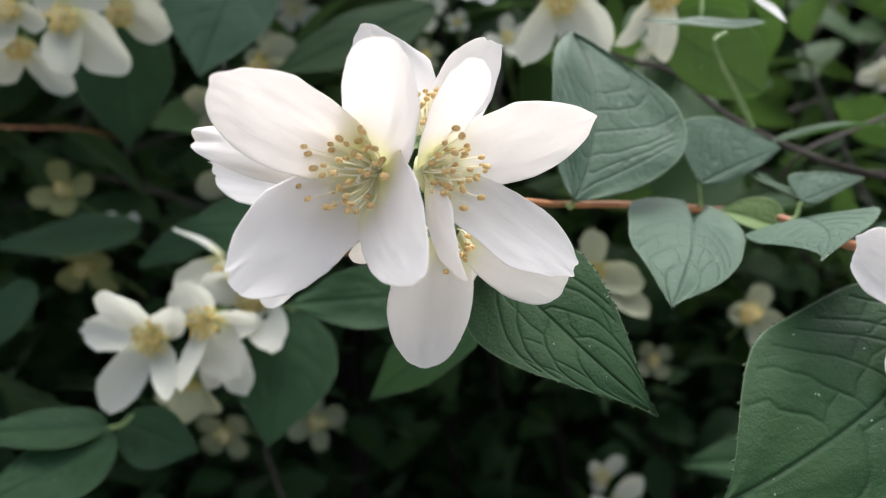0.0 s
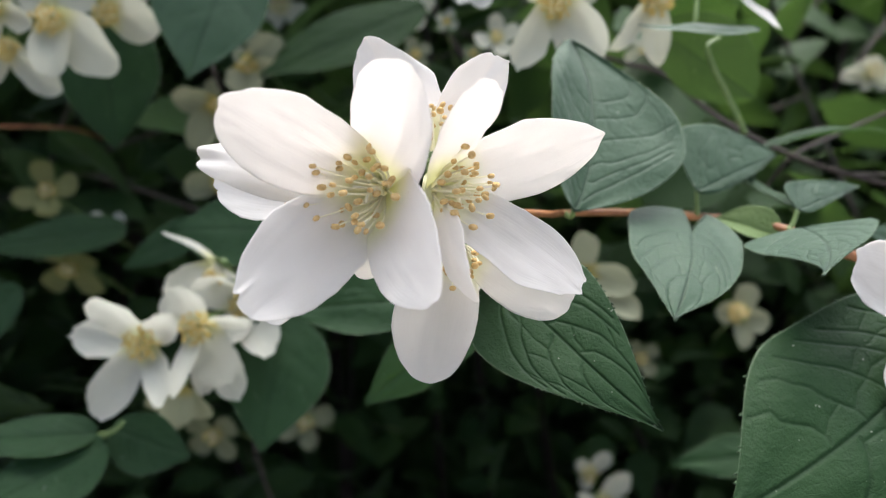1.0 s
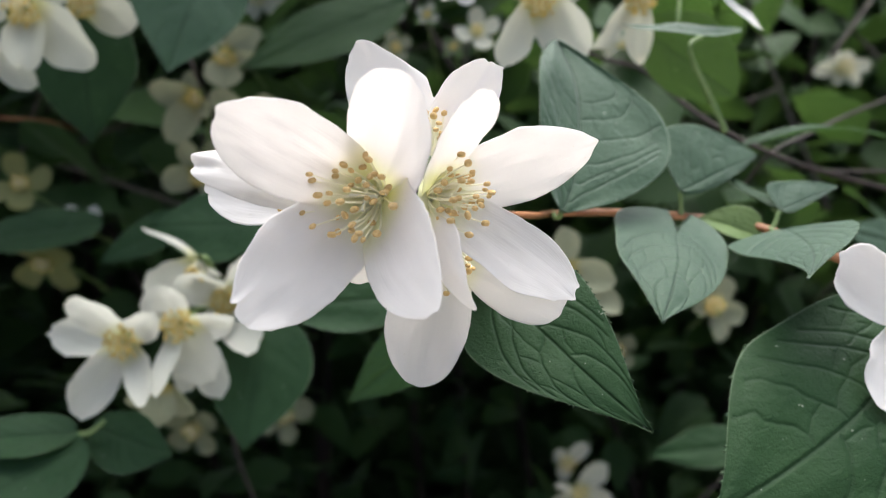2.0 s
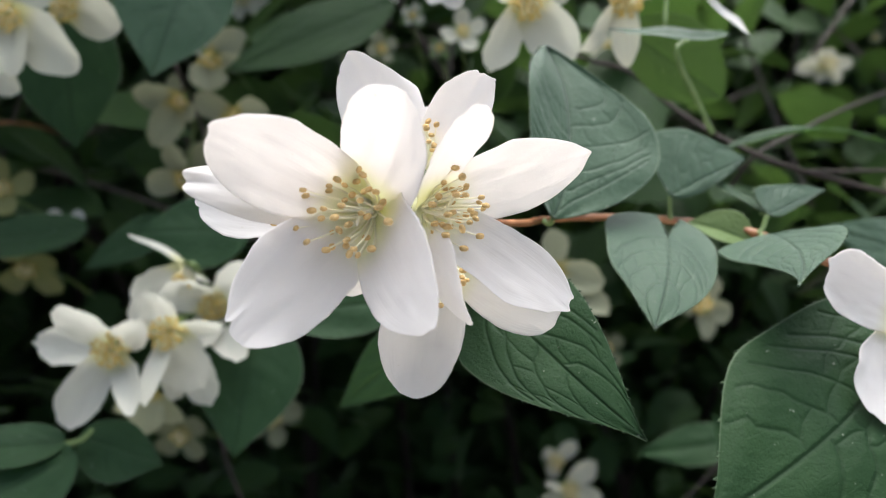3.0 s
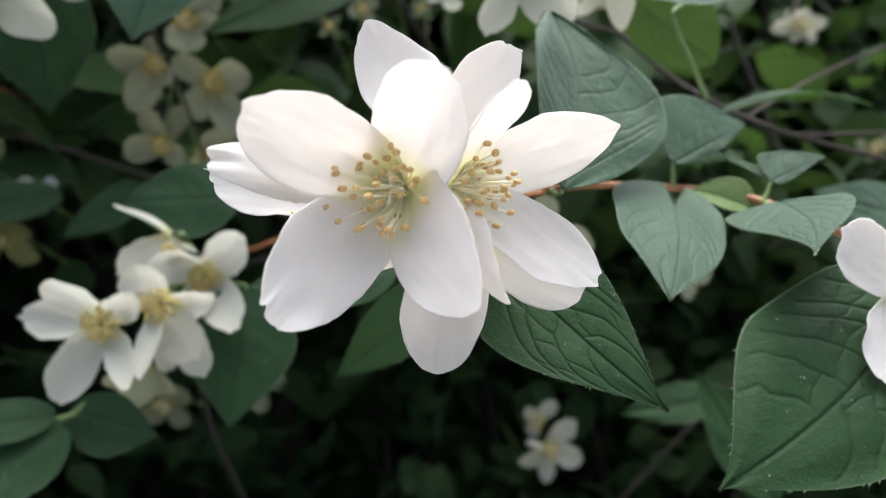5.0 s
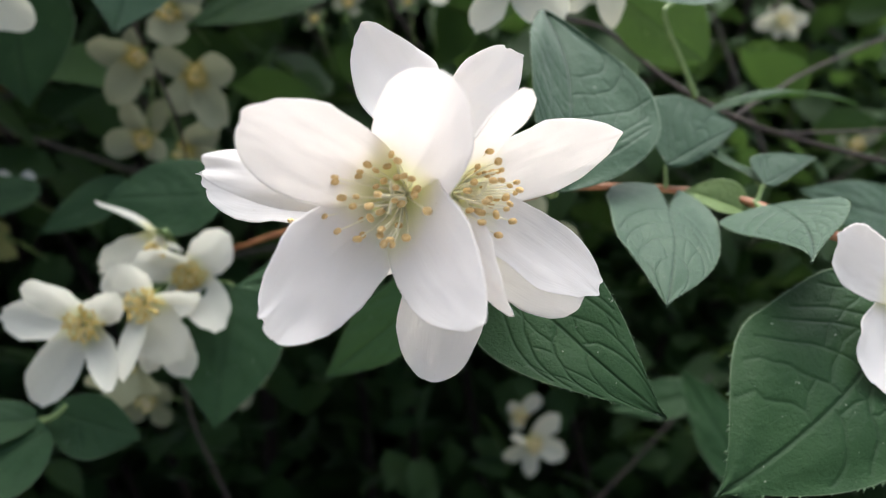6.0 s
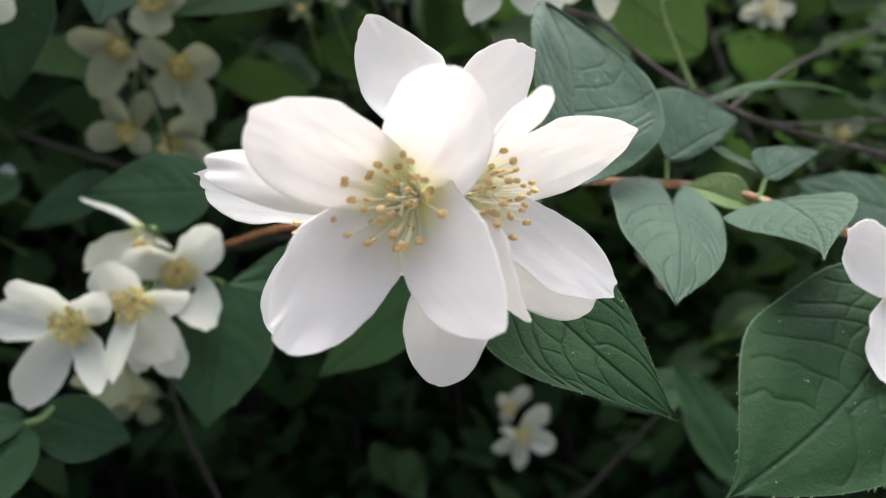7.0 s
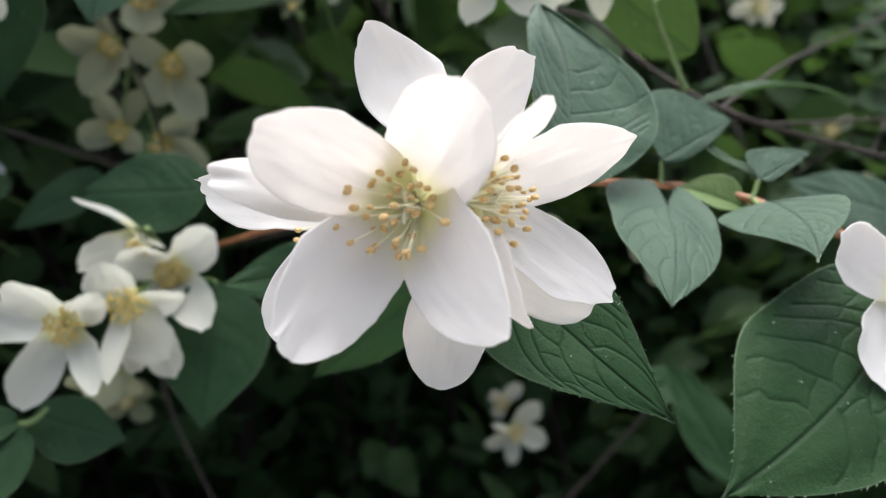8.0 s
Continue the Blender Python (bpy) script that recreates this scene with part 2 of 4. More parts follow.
def petal_surface(base, tip, face, half, wide=0.60, blunt=2.3, foot=0.30, arch=-0.10, cup=0.18, curl=0.0, twist=0.0, ragged=0.02, lean=0.0, skew=0.0, point=0.0, peaks=(), seed=0, nu=44, nv=28):
    """A petal from its foot to its tip. face: the way its inner side looks; half: half its width, or that of each side; wide: where it is widest;
    arch: how it bows along its length; cup: how its sides rise; curl: how its tip bends back; lean: sideways bow of its middle line;
    skew: how much farther one of its sides reaches; point: a small peak at the tip; peaks: where, how far and how broadly its end juts out (minus: is torn)."""
    base, tip = np.asarray(base, float), np.asarray(tip, float)
    length = np.linalg.norm(tip - base)
    d = (tip - base) / length
    n = unit(np.asarray(face, float) - np.dot(face, d) * d)
    x = np.cross(d, n)
    halves = half if isinstance(half, tuple) else (half, half)
    blunts = blunt if isinstance(blunt, tuple) else (blunt, blunt)
    half = 0.5 * (halves[0] + halves[1])
    rnd = random.Random(seed)
    ox, oy = rnd.random() * 9, rnd.random() * 9
    verts, uvs = [], []
    for i in range(nu + 1):
        a = i / nu
        s = wide * (a / 0.55) if a < 0.55 else wide + (1 - wide) * math.sin((a - 0.55) / 0.45 * math.pi / 2)
        if s < wide:
            sides = [foot + (1 - foot) * math.sin(s / wide * math.pi / 2)] * 2
        else:
            e = (s - wide) / (1 - wide)
            sides = [max(1 - e**b, 0.0) ** (1 / b) for b in blunts]
        tw = radians(twist) * s
        xs, ns = x * math.cos(tw) + n * math.sin(tw), n * math.cos(tw) - x * math.sin(tw)
        for j in range(nv + 1):
            v = 2 * j / nv - 1
            edge = abs(v) ** 3
            p = sides[v > 0] * halves[v > 0] / half
            rag = ragged * (1.6 * noise.noise(Vector((s * 5 + ox, (2.0 if v > 0 else 6.0) + oy, 0.0))) + 0.5 * noise.noise(Vector((s * 17 + oy, (1.0 if v > 0 else 4.0) + ox, 5.0))))
            w = half * p * v * (1 + rag * edge)
            y = length * (s + skew * v * p * s + 0.7 * ragged * noise.noise(Vector((w * 500 + ox, 1.0, oy))) * max(0.0, (s - 0.85) / 0.15))
            late = max(0.0, (s - 0.80) / 0.20)
            across = w / half
            y += length * late * late * point * math.exp(-((across - 0.05) / 0.16) ** 2)
            for spot, far, broad in peaks:
                y += length * late * far * math.exp(-((across - spot) / broad) ** 2) * min(1.0, p * 3)
            z = arch * length * 4 * s * (1 - s) + cup * half * p * p * v * v - curl * length * max(0.0, s - 0.7) ** 2 * 6
            z += 0.065 * half * noise.noise(Vector((s * 3.2 + ox, p * v * 2.2, oy))) + 0.012 * half * noise.noise(Vector((s * 7 + oy, p * v * 5.5, ox))) + 0.09 * half * edge * noise.noise(Vector((s * 5 + oy, v, ox))) * min(1.0, s * 2) * min(1.0, p * p * 1.4)
            z -= 0.02 * half * math.exp(-(v * 7) ** 2) * (1 - s)
            bow = lean * length * 4 * s * (1 - s)
            verts.append(base + d * y + xs * (w + bow) + ns * z)
            uvs.append((s, v * 0.5 + 0.5))
    return verts, grid_faces(nu, nv), uvs


def add_petal(flower, centre, tip, face, half, thick=0.0, mat=None, **shape):
    c = np.asarray(centre, float)
    foot_at = c + unit(np.asarray(tip, float) - c) * 0.0012
    verts, faces, uvs = petal_surface(foot_at - c, np.asarray(tip, float) - c, face, half, **shape)
    ob = link_mesh("petal", verts, faces, mat or PETAL, uvs, flower)
    if thick:
        m = ob.modifiers.new("thickness", "SOLIDIFY")
        m.thickness, m.offset = thick, 0.0
    return ob


def ball(radius, stretch, rings=6, sides=8, groove=0.0):
    verts, faces = [], []
    for i in range(rings + 1):
        a = math.pi * i / rings
        for j in range(sides):
            b = 2 * math.pi * j / sides
            r = radius * math.sin(a) * (1 - groove * math.cos(2 * b))
            verts.append((r * math.cos(b) * 1.15, r * math.sin(b), radius * stretch * math.cos(a)))
    for i in range(rings):
        for j in range(sides):
            faces.append((i * sides + j, i * sides + (j + 1) % sides, (i + 1) * sides + (j + 1) % sides, (i + 1) * sides + j))
    return verts, faces


ANTHER_MESH = None


def anther(parent, place, way, size):
    """A two-lobed anther at the end of its filament."""
    global ANTHER_MESH
    if ANTHER_MESH is None:
        verts, faces = ball(0.00051, 1.28, 8, 12, 0.30)
        ob = link_mesh("anther", verts, faces, ANTHER)
        ANTHER_MESH = ob.data
    else:
        ob = new("anther", ANTHER_MESH)
    ob.parent = parent
    q = Vector(way).to_track_quat("Z", "X")
    ob.matrix_local = Matrix.LocRotScale(Vector(place), q, (size, size, size))
    return ob


def around(axis):
    a = unit(axis)
    x = unit(np.cross(a, (0.13, 0.21, 0.97) if abs(a[2]) < 0.9 else (1, 0, 0)))
    return a, x, np.cross(a, x)


def add_stamens(flower, axis, count, reach, spread, seed):
    """Separate stamens round the middle, each a bent filament with its anther."""
    rnd = random.Random(seed)
    a, x, y = around(axis)
    for k in range(count):
        ring = math.sqrt((k + 0.5) / count)
        turn = k * 2.39996 + rnd.uniform(-0.35, 0.35)
        out = math.cos(turn) * x + math.sin(turn) * y
        lift = reach * rnd.uniform(0.52, 1.1) * (1.05 - 0.20 * ring)
        end = a * lift * math.cos(spread * ring) + out * lift * math.sin(spread * ring) * 1.15
        foot = out * 0.0018 * (0.5 + 0.5 * ring) + a * 0.001
        mid = foot * 0.5 + end * 0.5 + out * reach * 0.06 * ring + np.array([0, 0, -0.0003 * rnd.random()])
        verts, faces = tube([foot, mid, end], [0.00026, 0.00018, 0.00013], 6)
        f = link_mesh("stamen", verts, faces, FILAMENT, None, flower)
        tilt = unit(end - mid + 0.7 * np.array([rnd.uniform(-1, 1) for _ in range(3)]) * 0.006)
        anther(f, end, tilt, rnd.uniform(0.85, 1.3))


def add_pistil(flower, axis, reach):
    a, x, y = around(axis)
    verts, faces = tube([a * 0.0, a * reach * 0.6], [0.0005, 0.0004], 7)
    style = link_mesh("style", verts, faces, FILAMENT, None, flower)
    for k in range(4):
        out = math.cos(k * math.pi / 2) * x + math.sin(k * math.pi / 2) * y
        v2, f2 = tube([a * reach * 0.58, a * reach * 0.75 + out * 0.0012, a * reach * 0.85 + out * 0.0026], [0.0003, 0.0003, 0.00036], 6)
        link_mesh("stigma", v2, f2, FILAMENT, None, style)


def add_disc(flower, axis, radius):
    """The cream swollen middle from which the stamens rise."""
    a, x, y = around(axis)
    verts, faces = [], []
    for i in range(9):
        r = radius * i / 8
        for j in range(24):
            w = 2 * math.pi * j / 24
            rise = 0.0014 * (1 - (i / 8) ** 2) + 0.0002 * math.cos(4 * w) * i / 8
            verts.append(a * rise + r * (math.cos(w) * x + math.sin(w) * y))
    for i in range(8):
        for j in range(24):
            faces.append((i * 24 + j, i * 24 + (j + 1) % 24, (i + 1) * 24 + (j + 1) % 24, (i + 1) * 24 + j))
    link_mesh("disc", verts, faces, DISC, None, flower, "pale yellow-green middle")


def add_tuft(flower, axis, count, reach, spread, seed):
    """The stamens of a small far flower, joined."""
    rnd = random.Random(seed)
    a, x, y = around(axis)
    verts, faces, slots = [], [], []
    av, af = ball(0.00066, 1.3, 4, 6)
    for k in range(count):
        ring = math.sqrt((k + 0.5) / count)
        turn = k * 2.39996 + rnd.uniform(-0.3, 0.3)
        out = math.cos(turn) * x + math.sin(turn) * y
        lift = reach * rnd.uniform(0.8, 1.1)
        end = a * lift * math.cos(spread * ring) + out * lift * math.sin(spread * ring)
        v, f = tube([out * 0.0015, end], [0.0003, 0.0002], 4)
        b = len(verts)
        verts += list(v)
        faces += [tuple(b + i for i in q) for q in f]
        slots += [0] * len(f)
        b = len(verts)
        verts += [end + np.array(p) for p in av]
        faces += [tuple(b + i for i in q) for q in af]
        slots += [1] * len(af)
    link_mesh("stamen_tuft", verts, faces, [FILAMENT, POLLEN], None, flower, "", slots)


def add_calyx(flower, axis, stalk_to=None, size=1.0):
    """The green cup with four pointed sepals behind the petals, and its stalk."""
    a, x, y = around(axis)
    verts, faces = tube([-a * 0.0045 * size, -a * 0.002 * size, a * 0.0002], [0.0009 * size, 0.0021 * size, 0.0026 * size], 10)
    cup = link_mesh("calyx", verts, faces, STALK, None, flower, "pale green calyx")
    for k in range(4):
        out = math.cos(k * math.pi / 2 + 0.8) * x + math.sin(k * math.pi / 2 + 0.8) * y
        v, f, uv = petal_surface(out * 0.0018 * size - a * 0.0004, out * 0.0095 * size + a * 0.0002, a, 0.0026 * size, wide=0.35, blunt=1.2, foot=0.8, nu=8, nv=4)
        link_mesh("sepal", v, f, STALK, uv, cup)
    if stalk_to is not None:
        end = np.asarray(stalk_to, float) - np.asarray(flower.location)
        mid = -a * 0.010 * size * 0.5 + end * 0.45
        v, f = tube([-a * 0.0042 * size, mid, end], [0.0008, 0.0006, 0.0008], 7, 0.1)
        link_mesh("flower_stalk", v, f, STALK, None, flower)


def open_flower(centre, axis, roll, reach, lift, label, seed, half=0.36, count=14, group="mock orange flowers", stalk_to=None, name="flower", arch=-0.08, fine=(16, 8), mat=None):
    """A four-petalled flower that opens along axis. roll: turn of its petals; reach: a petal's length; lift: degrees that petals rise."""
    rnd = random.Random(seed)
    c = np.asarray(centre, float)
    fl = thing(name, centre, label, "flower", group)
    a = unit(axis)
    up = np.array((0, 0, 1.0)) if abs(a[2]) < 0.95 else np.array((0, 1.0, 0))
    x = unit(np.cross(up, a))
    y = np.cross(a, x)
    for k in range(4):
        w = radians(roll + 90 * k + rnd.uniform(-9, 9))
        out = math.cos(w) * x + math.sin(w) * y
        up_by = radians(lift + rnd.uniform(-9, 9))
        long = reach * rnd.uniform(0.92, 1.08)
        tip = c + long * (math.cos(up_by) * out + math.sin(up_by) * a)
        add_petal(fl, c, tip, a, long * half * rnd.uniform(0.92, 1.08), arch=arch * rnd.uniform(0.5, 1.4), cup=rnd.uniform(0.1, 0.3), twist=rnd.uniform(-14, 14),
                  curl=rnd.uniform(-0.1, 0.25), ragged=0.035, seed=seed * 10 + k, nu=fine[0], nv=fine[1], wide=rnd.uniform(0.56, 0.68), blunt=rnd.uniform(1.9, 2.5), mat=mat)
    add_tuft(fl, a, count, reach * 0.34, 1.0, seed)
    add_calyx(fl, a, stalk_to or tuple(c + np.array((0.012, 0.07, -0.03))))
    return fl


# ---- leaves ----


def vein_lines(rnd, pairs, sweep):
    """Midrib, arching side nerves and the cross links between them, as (weight, points) with u along the blade and v across."""
    lines = [(1.0, [(u, 0.012 * math.sin(u * 9 + rnd.random())) for u in np.linspace(-0.02, 0.99, 14)])]
    for side in (-1, 1):
        nerves = []
        for k in range(pairs):
            u0 = 0.025 + 0.70 * ((k + 0.35 * (side > 0)) / pairs) ** 1.15 + rnd.uniform(-0.018, 0.018)
            rise = sweep * rnd.uniform(0.85, 1.2) * (1 - 0.35 * u0)
            reach = rnd.uniform(0.84, 0.95)
            nerves.append([(u0 + rise * q**1.6 + rnd.uniform(-0.012, 0.012), side * reach * q) for q in np.linspace(0, 1, 8)])
            lines.append((0.75 * (1 - 0.35 * u0), nerves[-1]))
        for a, b in zip(nerves, nerves[1:]):
            for k in (2, 4, 6):
                if rnd.random() < 0.55:
                    m = max(k - rnd.choice((0, 1)), 0)
                    mid = ((a[k][0] + b[m][0]) / 2 + rnd.uniform(-0.02, 0.02), (a[k][1] + b[m][1]) / 2 + side * rnd.uniform(-0.08, 0.05))
                    lines.append((0.42, [a[k], mid, b[m]]))
                    if rnd.random() < 0.5:
                        lines.append((0.28, [mid, (mid[0] + rnd.uniform(-0.05, 0.05), mid[1] + side * rnd.uniform(0.1, 0.2))]))
    return lines


def vein_relief(u, v, half, lines):
    """For the points of a blade: how near each lies to a nerve (0 to 1), and how far the blade swells between the nerves."""
    near, gap = np.zeros_like(u), np.full_like(u, 1.0)
    x = v * half
    for weight, pts in lines:
        wide = 0.0028 + 0.0034 * weight
        for (u0, v0), (u1, v1) in zip(pts, pts[1:]):
            h = np.interp((u0 + u1) / 2, (0.0, 0.3, 1.0), (0.6, 1.0, 0.35)) * half.max()
            du, dx = u1 - u0, (v1 - v0) * h
            t = np.clip(((u - u0) * du + (v - v0) * h * dx) / (du * du + dx * dx + 1e-9), 0, 1)
            d = np.hypot(u - u0 - t * du, (v - v0) * half - t * dx + (t * (v1 - v0)) * (h - half))
            near = np.maximum(near, weight * np.exp(-((d / wide) ** 2)))
            if weight > 0.3:
                gap = np.minimum(gap, d / (0.5 + 0.5 * weight))
    return near, 1 - np.exp(-gap / 0.03)


def leaf_surface(base, tip, face, left, right, wide=0.36, tail=1.12, fold=0.0, arch=0.0, lobes=0.0, twist=0.0, quilt=0.005, teeth=0, wave=0.02, droop=0.0, lean=0.0, blunt=0.0, taper=0.5, skew=0.0, pairs=5, sweep=0.30, seed=0, nu=36, nv=24):
    """A leaf blade from its foot to its tip. left, right: the widths of its halves seen from its face with the tip up; fold: how far
    the halves turn up (minus: down); arch: bow along its length; lobes: how far the blade reaches back past its foot."""
    base, tip = np.asarray(base, float), np.asarray(tip, float)
    length = np.linalg.norm(tip - base)
    d = (tip - base) / length
    n = unit(np.asarray(face, float) - np.dot(face, d) * d)
    x = np.cross(d, n)
    rnd = random.Random(seed)
    ox, oy = rnd.random() * 9, rnd.random() * 9

    def outline(s):
        if s < wide:
            return max(1 - (1 - s / wide) ** 2, 0.0) ** taper if s > 0 else 0.0
        if blunt:
            return max(1 - ((s - wide) / (1 - wide)) ** blunt, 0.0) ** (1 / blunt)
        return max(math.cos((s - wide) / (1 - wide) * math.pi / 2), 0.0) ** tail

    def at(s, v, out=1.0):
        p = outline(s)
        tw = radians(twist) * s
        xs, ns = x * math.cos(tw) + n * math.sin(tw), n * math.cos(tw) - x * math.sin(tw)
        w = (left if v < 0 else right) * p * v * out
        w *= 1 + 0.05 * noise.noise(Vector((s * 4 + ox, 2.0 if v > 0 else 5.0, oy))) * abs(v)
        y = length * (s + skew * v * p * s - lobes * abs(v) * max(0.0, 1 - s / 0.7) ** 2 * (1 if p > 0 else 0))
        z = fold * abs(w) + arch * length * 4 * s * (1 - s) - droop * length * s * s
        z += wave * length * noise.noise(Vector((s * 3 + ox, v * 1.5 + oy, 1.0))) * (0.3 + abs(v))
        return base + d * y + xs * (w + lean * length * 4 * s * (1 - s)) + ns * z

    verts, uvs = [], []
    for i in range(nu + 1):
        s = (i / nu) ** 1.25
        for j in range(nv + 1):
            v = 2 * j / nv - 1
            verts.append(at(s, v))
            uvs.append((s, v * 0.5 + 0.5))
    us, vs = np.array([q[0] for q in uvs]), np.array([q[1] * 2 - 1 for q in uvs])
    breadth = np.where(vs < 0, left, right) / length * np.array([outline(q) for q in us])
    near, swell = vein_relief(us, vs, breadth, vein_lines(rnd, pairs, sweep))
    rise = quilt * length * (swell - 0.9 * near) * np.minimum(1.0, breadth / 0.08) * (1 - np.abs(vs) ** 6)
    verts = list(np.array(verts) + rise[:, None] * n)
    near = list(near)
    faces = grid_faces(nu, nv)
    for k in range(int(teeth * 1.7)):
        for v in (-1.0, 1.0):
            s = 0.12 + 0.86 * (k + 0.5 + rnd.uniform(-0.45, 0.45)) / int(teeth * 1.7)
            size = 0.0036 * rnd.uniform(0.4, 1.7)
            a, b, c = at(s, v), at(min(s + size * 1.6, 1), v), at(min(s + size * 1.7, 1), v, 1.0)
            c = c + unit(c - at(s, 0.0)) * length * size * 1.5 + d * length * size * 0.9
            b0 = len(verts)
            verts += [a, c, b]
            uvs += [(s, 0.5 + 0.49 * v), (s, 0.5 + 0.5 * v), (s, 0.5 + 0.49 * v)]
            near += [0.0] * 3
            faces.append((b0, b0 + 1, b0 + 2))
    return verts, faces, uvs, near


def add_leaf(parent, base, tip, face, left, right, label="", mat=None, stalk_from=None, thick=0.0, **shape):
    o = np.asarray(parent.location, float)
    verts, faces, uvs, near = leaf_surface(np.asarray(base, float) - o, np.asarray(tip, float) - o, face, left, right, **shape)
    ob = link_mesh("leaf", verts, faces, mat or LEAF, uvs, parent, label)
    ob.data.attributes.new("vein", "FLOAT", "POINT").data.foreach_set("value", np.asarray(near, dtype=np.float32))
    if thick:
        m = ob.modifiers.new("thickness", "SOLIDIFY")
        m.thickness, m.offset = thick, -1.0
    if stalk_from is not None:
        a, b, back = np.asarray(stalk_from, float) - o, np.asarray(base, float) - o, unit(face) * 0.0009
        v, f = tube([a, (a + b) / 2 + np.array([0, 0, -0.0014]), b - back, b + (np.asarray(tip, float) - o - b) * 0.06 - 2 * back], [0.0009, 0.0007, 0.0007, 0.0004], 7, 0.1)
        link_mesh("leaf_stalk", v, f, STALK, None, ob)
    return ob


def add_stem(parent, points, radii, mat, name="twig", label="", rough=0.15):
    o = np.asarray(parent.location, float)
    verts, faces = tube([np.asarray(p, float) - o for p in points], radii, 8, rough)
    return link_mesh(name, verts, faces, mat, None, parent, label)


# ---- ground: dark soil, and an unseen pale gravel path added to bounce light up ----
g = bmesh.new()
bmesh.ops.create_grid(g, x_segments=80, y_segments=80, size=150)
for vert in g.verts:
    vert.co.z = 0.4 * noise.noise(vert.co * 0.05) * min(1.0, max(0.0, vert.co.length - 12) / 20)
me = bpy.data.meshes.new("ground")
g.to_mesh(me)
g.free()
me.materials.append(SOIL)
tagged(new("ground", me), "dark bare soil under and behind the shrub", "ground", kind="structure")
g = bmesh.new()
bmesh.ops.create_grid(g, x_segments=60, y_segments=16, size=1)
for vert in g.verts:
    vert.co = Vector((vert.co.x * 7.0, vert.co.y * 1.0 - 0.9 + 0.06 * noise.noise(vert.co * 6), 0.006 + 0.02 * (1 - abs(vert.co.y)) * (1 + noise.noise(vert.co * 9))))
me = bpy.data.meshes.new("path")
g.to_mesh(me)
g.free()
me.materials.append(BOUNCE_GRAVEL)
tagged(new("path", me), "unseen pale dry gravel path along the shrub, added to bounce light up", "path", kind="structure")

# ---- the main cluster ----
L_MID, L_AXIS = (-0.0118, 0.1340, 1.3047), (-0.38, -0.92, 0.03)
R_MID, R_AXIS = (-0.0032, 0.1340, 1.3047), (0.78, -0.62, 0.0)
GROUP = "flowers of the main cluster"
FINE = {"nu": 66, "nv": 44}
NODE = (0.0010, 0.1560, 1.3010)

fl = thing("flower", L_MID, "wide-open pure white four-petalled mock orange flower with ochre anthers", "flower", GROUP)
add_petal(fl, L_MID, (-0.0355, 0.1149, 1.3184), (0.23, -0.90, -0.37), (0.0090, 0.0071), 0.00013, wide=0.62, blunt=(1.79, 1.36), foot=0.60, arch=-0.058, cup=0.11, lean=0.002, ragged=0.032, seed=1, peaks=((0.52, 0.035, 0.10), (0.30, -0.02, 0.10)), **FINE)
add_petal(fl, L_MID, (-0.0061, 0.1123, 1.3227), (-0.64, -0.73, -0.24), (0.0091, 0.0080), 0.00013, wide=0.57, blunt=(2.18, 2.07), foot=0.80, arch=-0.026, cup=0.30, lean=0.009, ragged=0.032, seed=2, **FINE)
add_petal(fl, L_MID, (-0.0337, 0.1176, 1.2857), (0.04, -1.00, 0.01), (0.0086, 0.0086), 0.00013, wide=0.56, blunt=(1.93, 1.54), foot=0.58, arch=-0.067, cup=0.10, lean=0.015, ragged=0.04, seed=3, peaks=((0.22, -0.05, 0.05), (0.32, 0.03, 0.07), (-0.15, -0.025, 0.05)), **FINE)
add_petal(fl, L_MID, (-0.0023, 0.1097, 1.2883), (-0.72, -0.66, 0.23), (0.0108, 0.0068), 0.00013, wide=0.57, blunt=(1.25, 1.62), foot=0.80, arch=-0.003, cup=0.19, lean=0.088, ragged=0.032, seed=4, **FINE)
add_stamens(fl, (-0.60, -0.79, 0.06), 50, 0.0136, 0.84, 11)
add_pistil(fl, (-0.38, -0.92, 0.03), 0.0080)
add_disc(fl, L_AXIS, 0.0036)
add_calyx(fl, L_AXIS, NODE, 0.4)

fl = thing("flower", R_MID, "white mock orange flower turned aside, folded upper and lower petals", "flower", GROUP)
add_petal(fl, R_MID, (0.0281, 0.1378, 1.3150), (0.27, -0.84, -0.46), (0.0078, 0.0082), 0.00013, wide=0.56, blunt=(1.33, 2.06), foot=0.55, arch=-0.098, cup=0.11, lean=0.050, ragged=0.025, seed=5, peaks=((0.0, 0.015, 0.12), (0.12, -0.012, 0.05)), **FINE)
add_petal(fl, R_MID, (0.0239, 0.1358, 1.2857), (0.35, -0.88, 0.32), (0.0071, 0.0066), 0.00013, wide=0.64, blunt=(2.17, 1.25), foot=0.55, arch=-0.043, cup=0.17, lean=-0.029, ragged=0.032, seed=6, peaks=((0.45, 0.055, 0.07), (-0.1, -0.02, 0.06), (-0.4, 0.02, 0.08)), **FINE)
add_petal(fl, R_MID, (0.0039, 0.1166, 1.3213), (0.61, -0.79, -0.11), (0.0052, 0.0063), 0.00013, wide=0.66, blunt=(1.80, 2.20), foot=0.42, arch=-0.070, cup=0.36, lean=0.044, ragged=0.05, seed=7, **FINE)
add_petal(fl, R_MID, (0.0040, 0.1195, 1.2869), (0.97, 0.19, -0.18), (0.0046, 0.0053), 0.00013, wide=0.50, blunt=(1.25, 1.25), foot=0.42, arch=-0.075, cup=0.40, lean=-0.070, ragged=0.06, seed=8, peaks=((0.0, 0.07, 0.15),), **FINE)
add_stamens(fl, (0.86, -0.50, -0.02), 38, 0.0108, 0.80, 12)
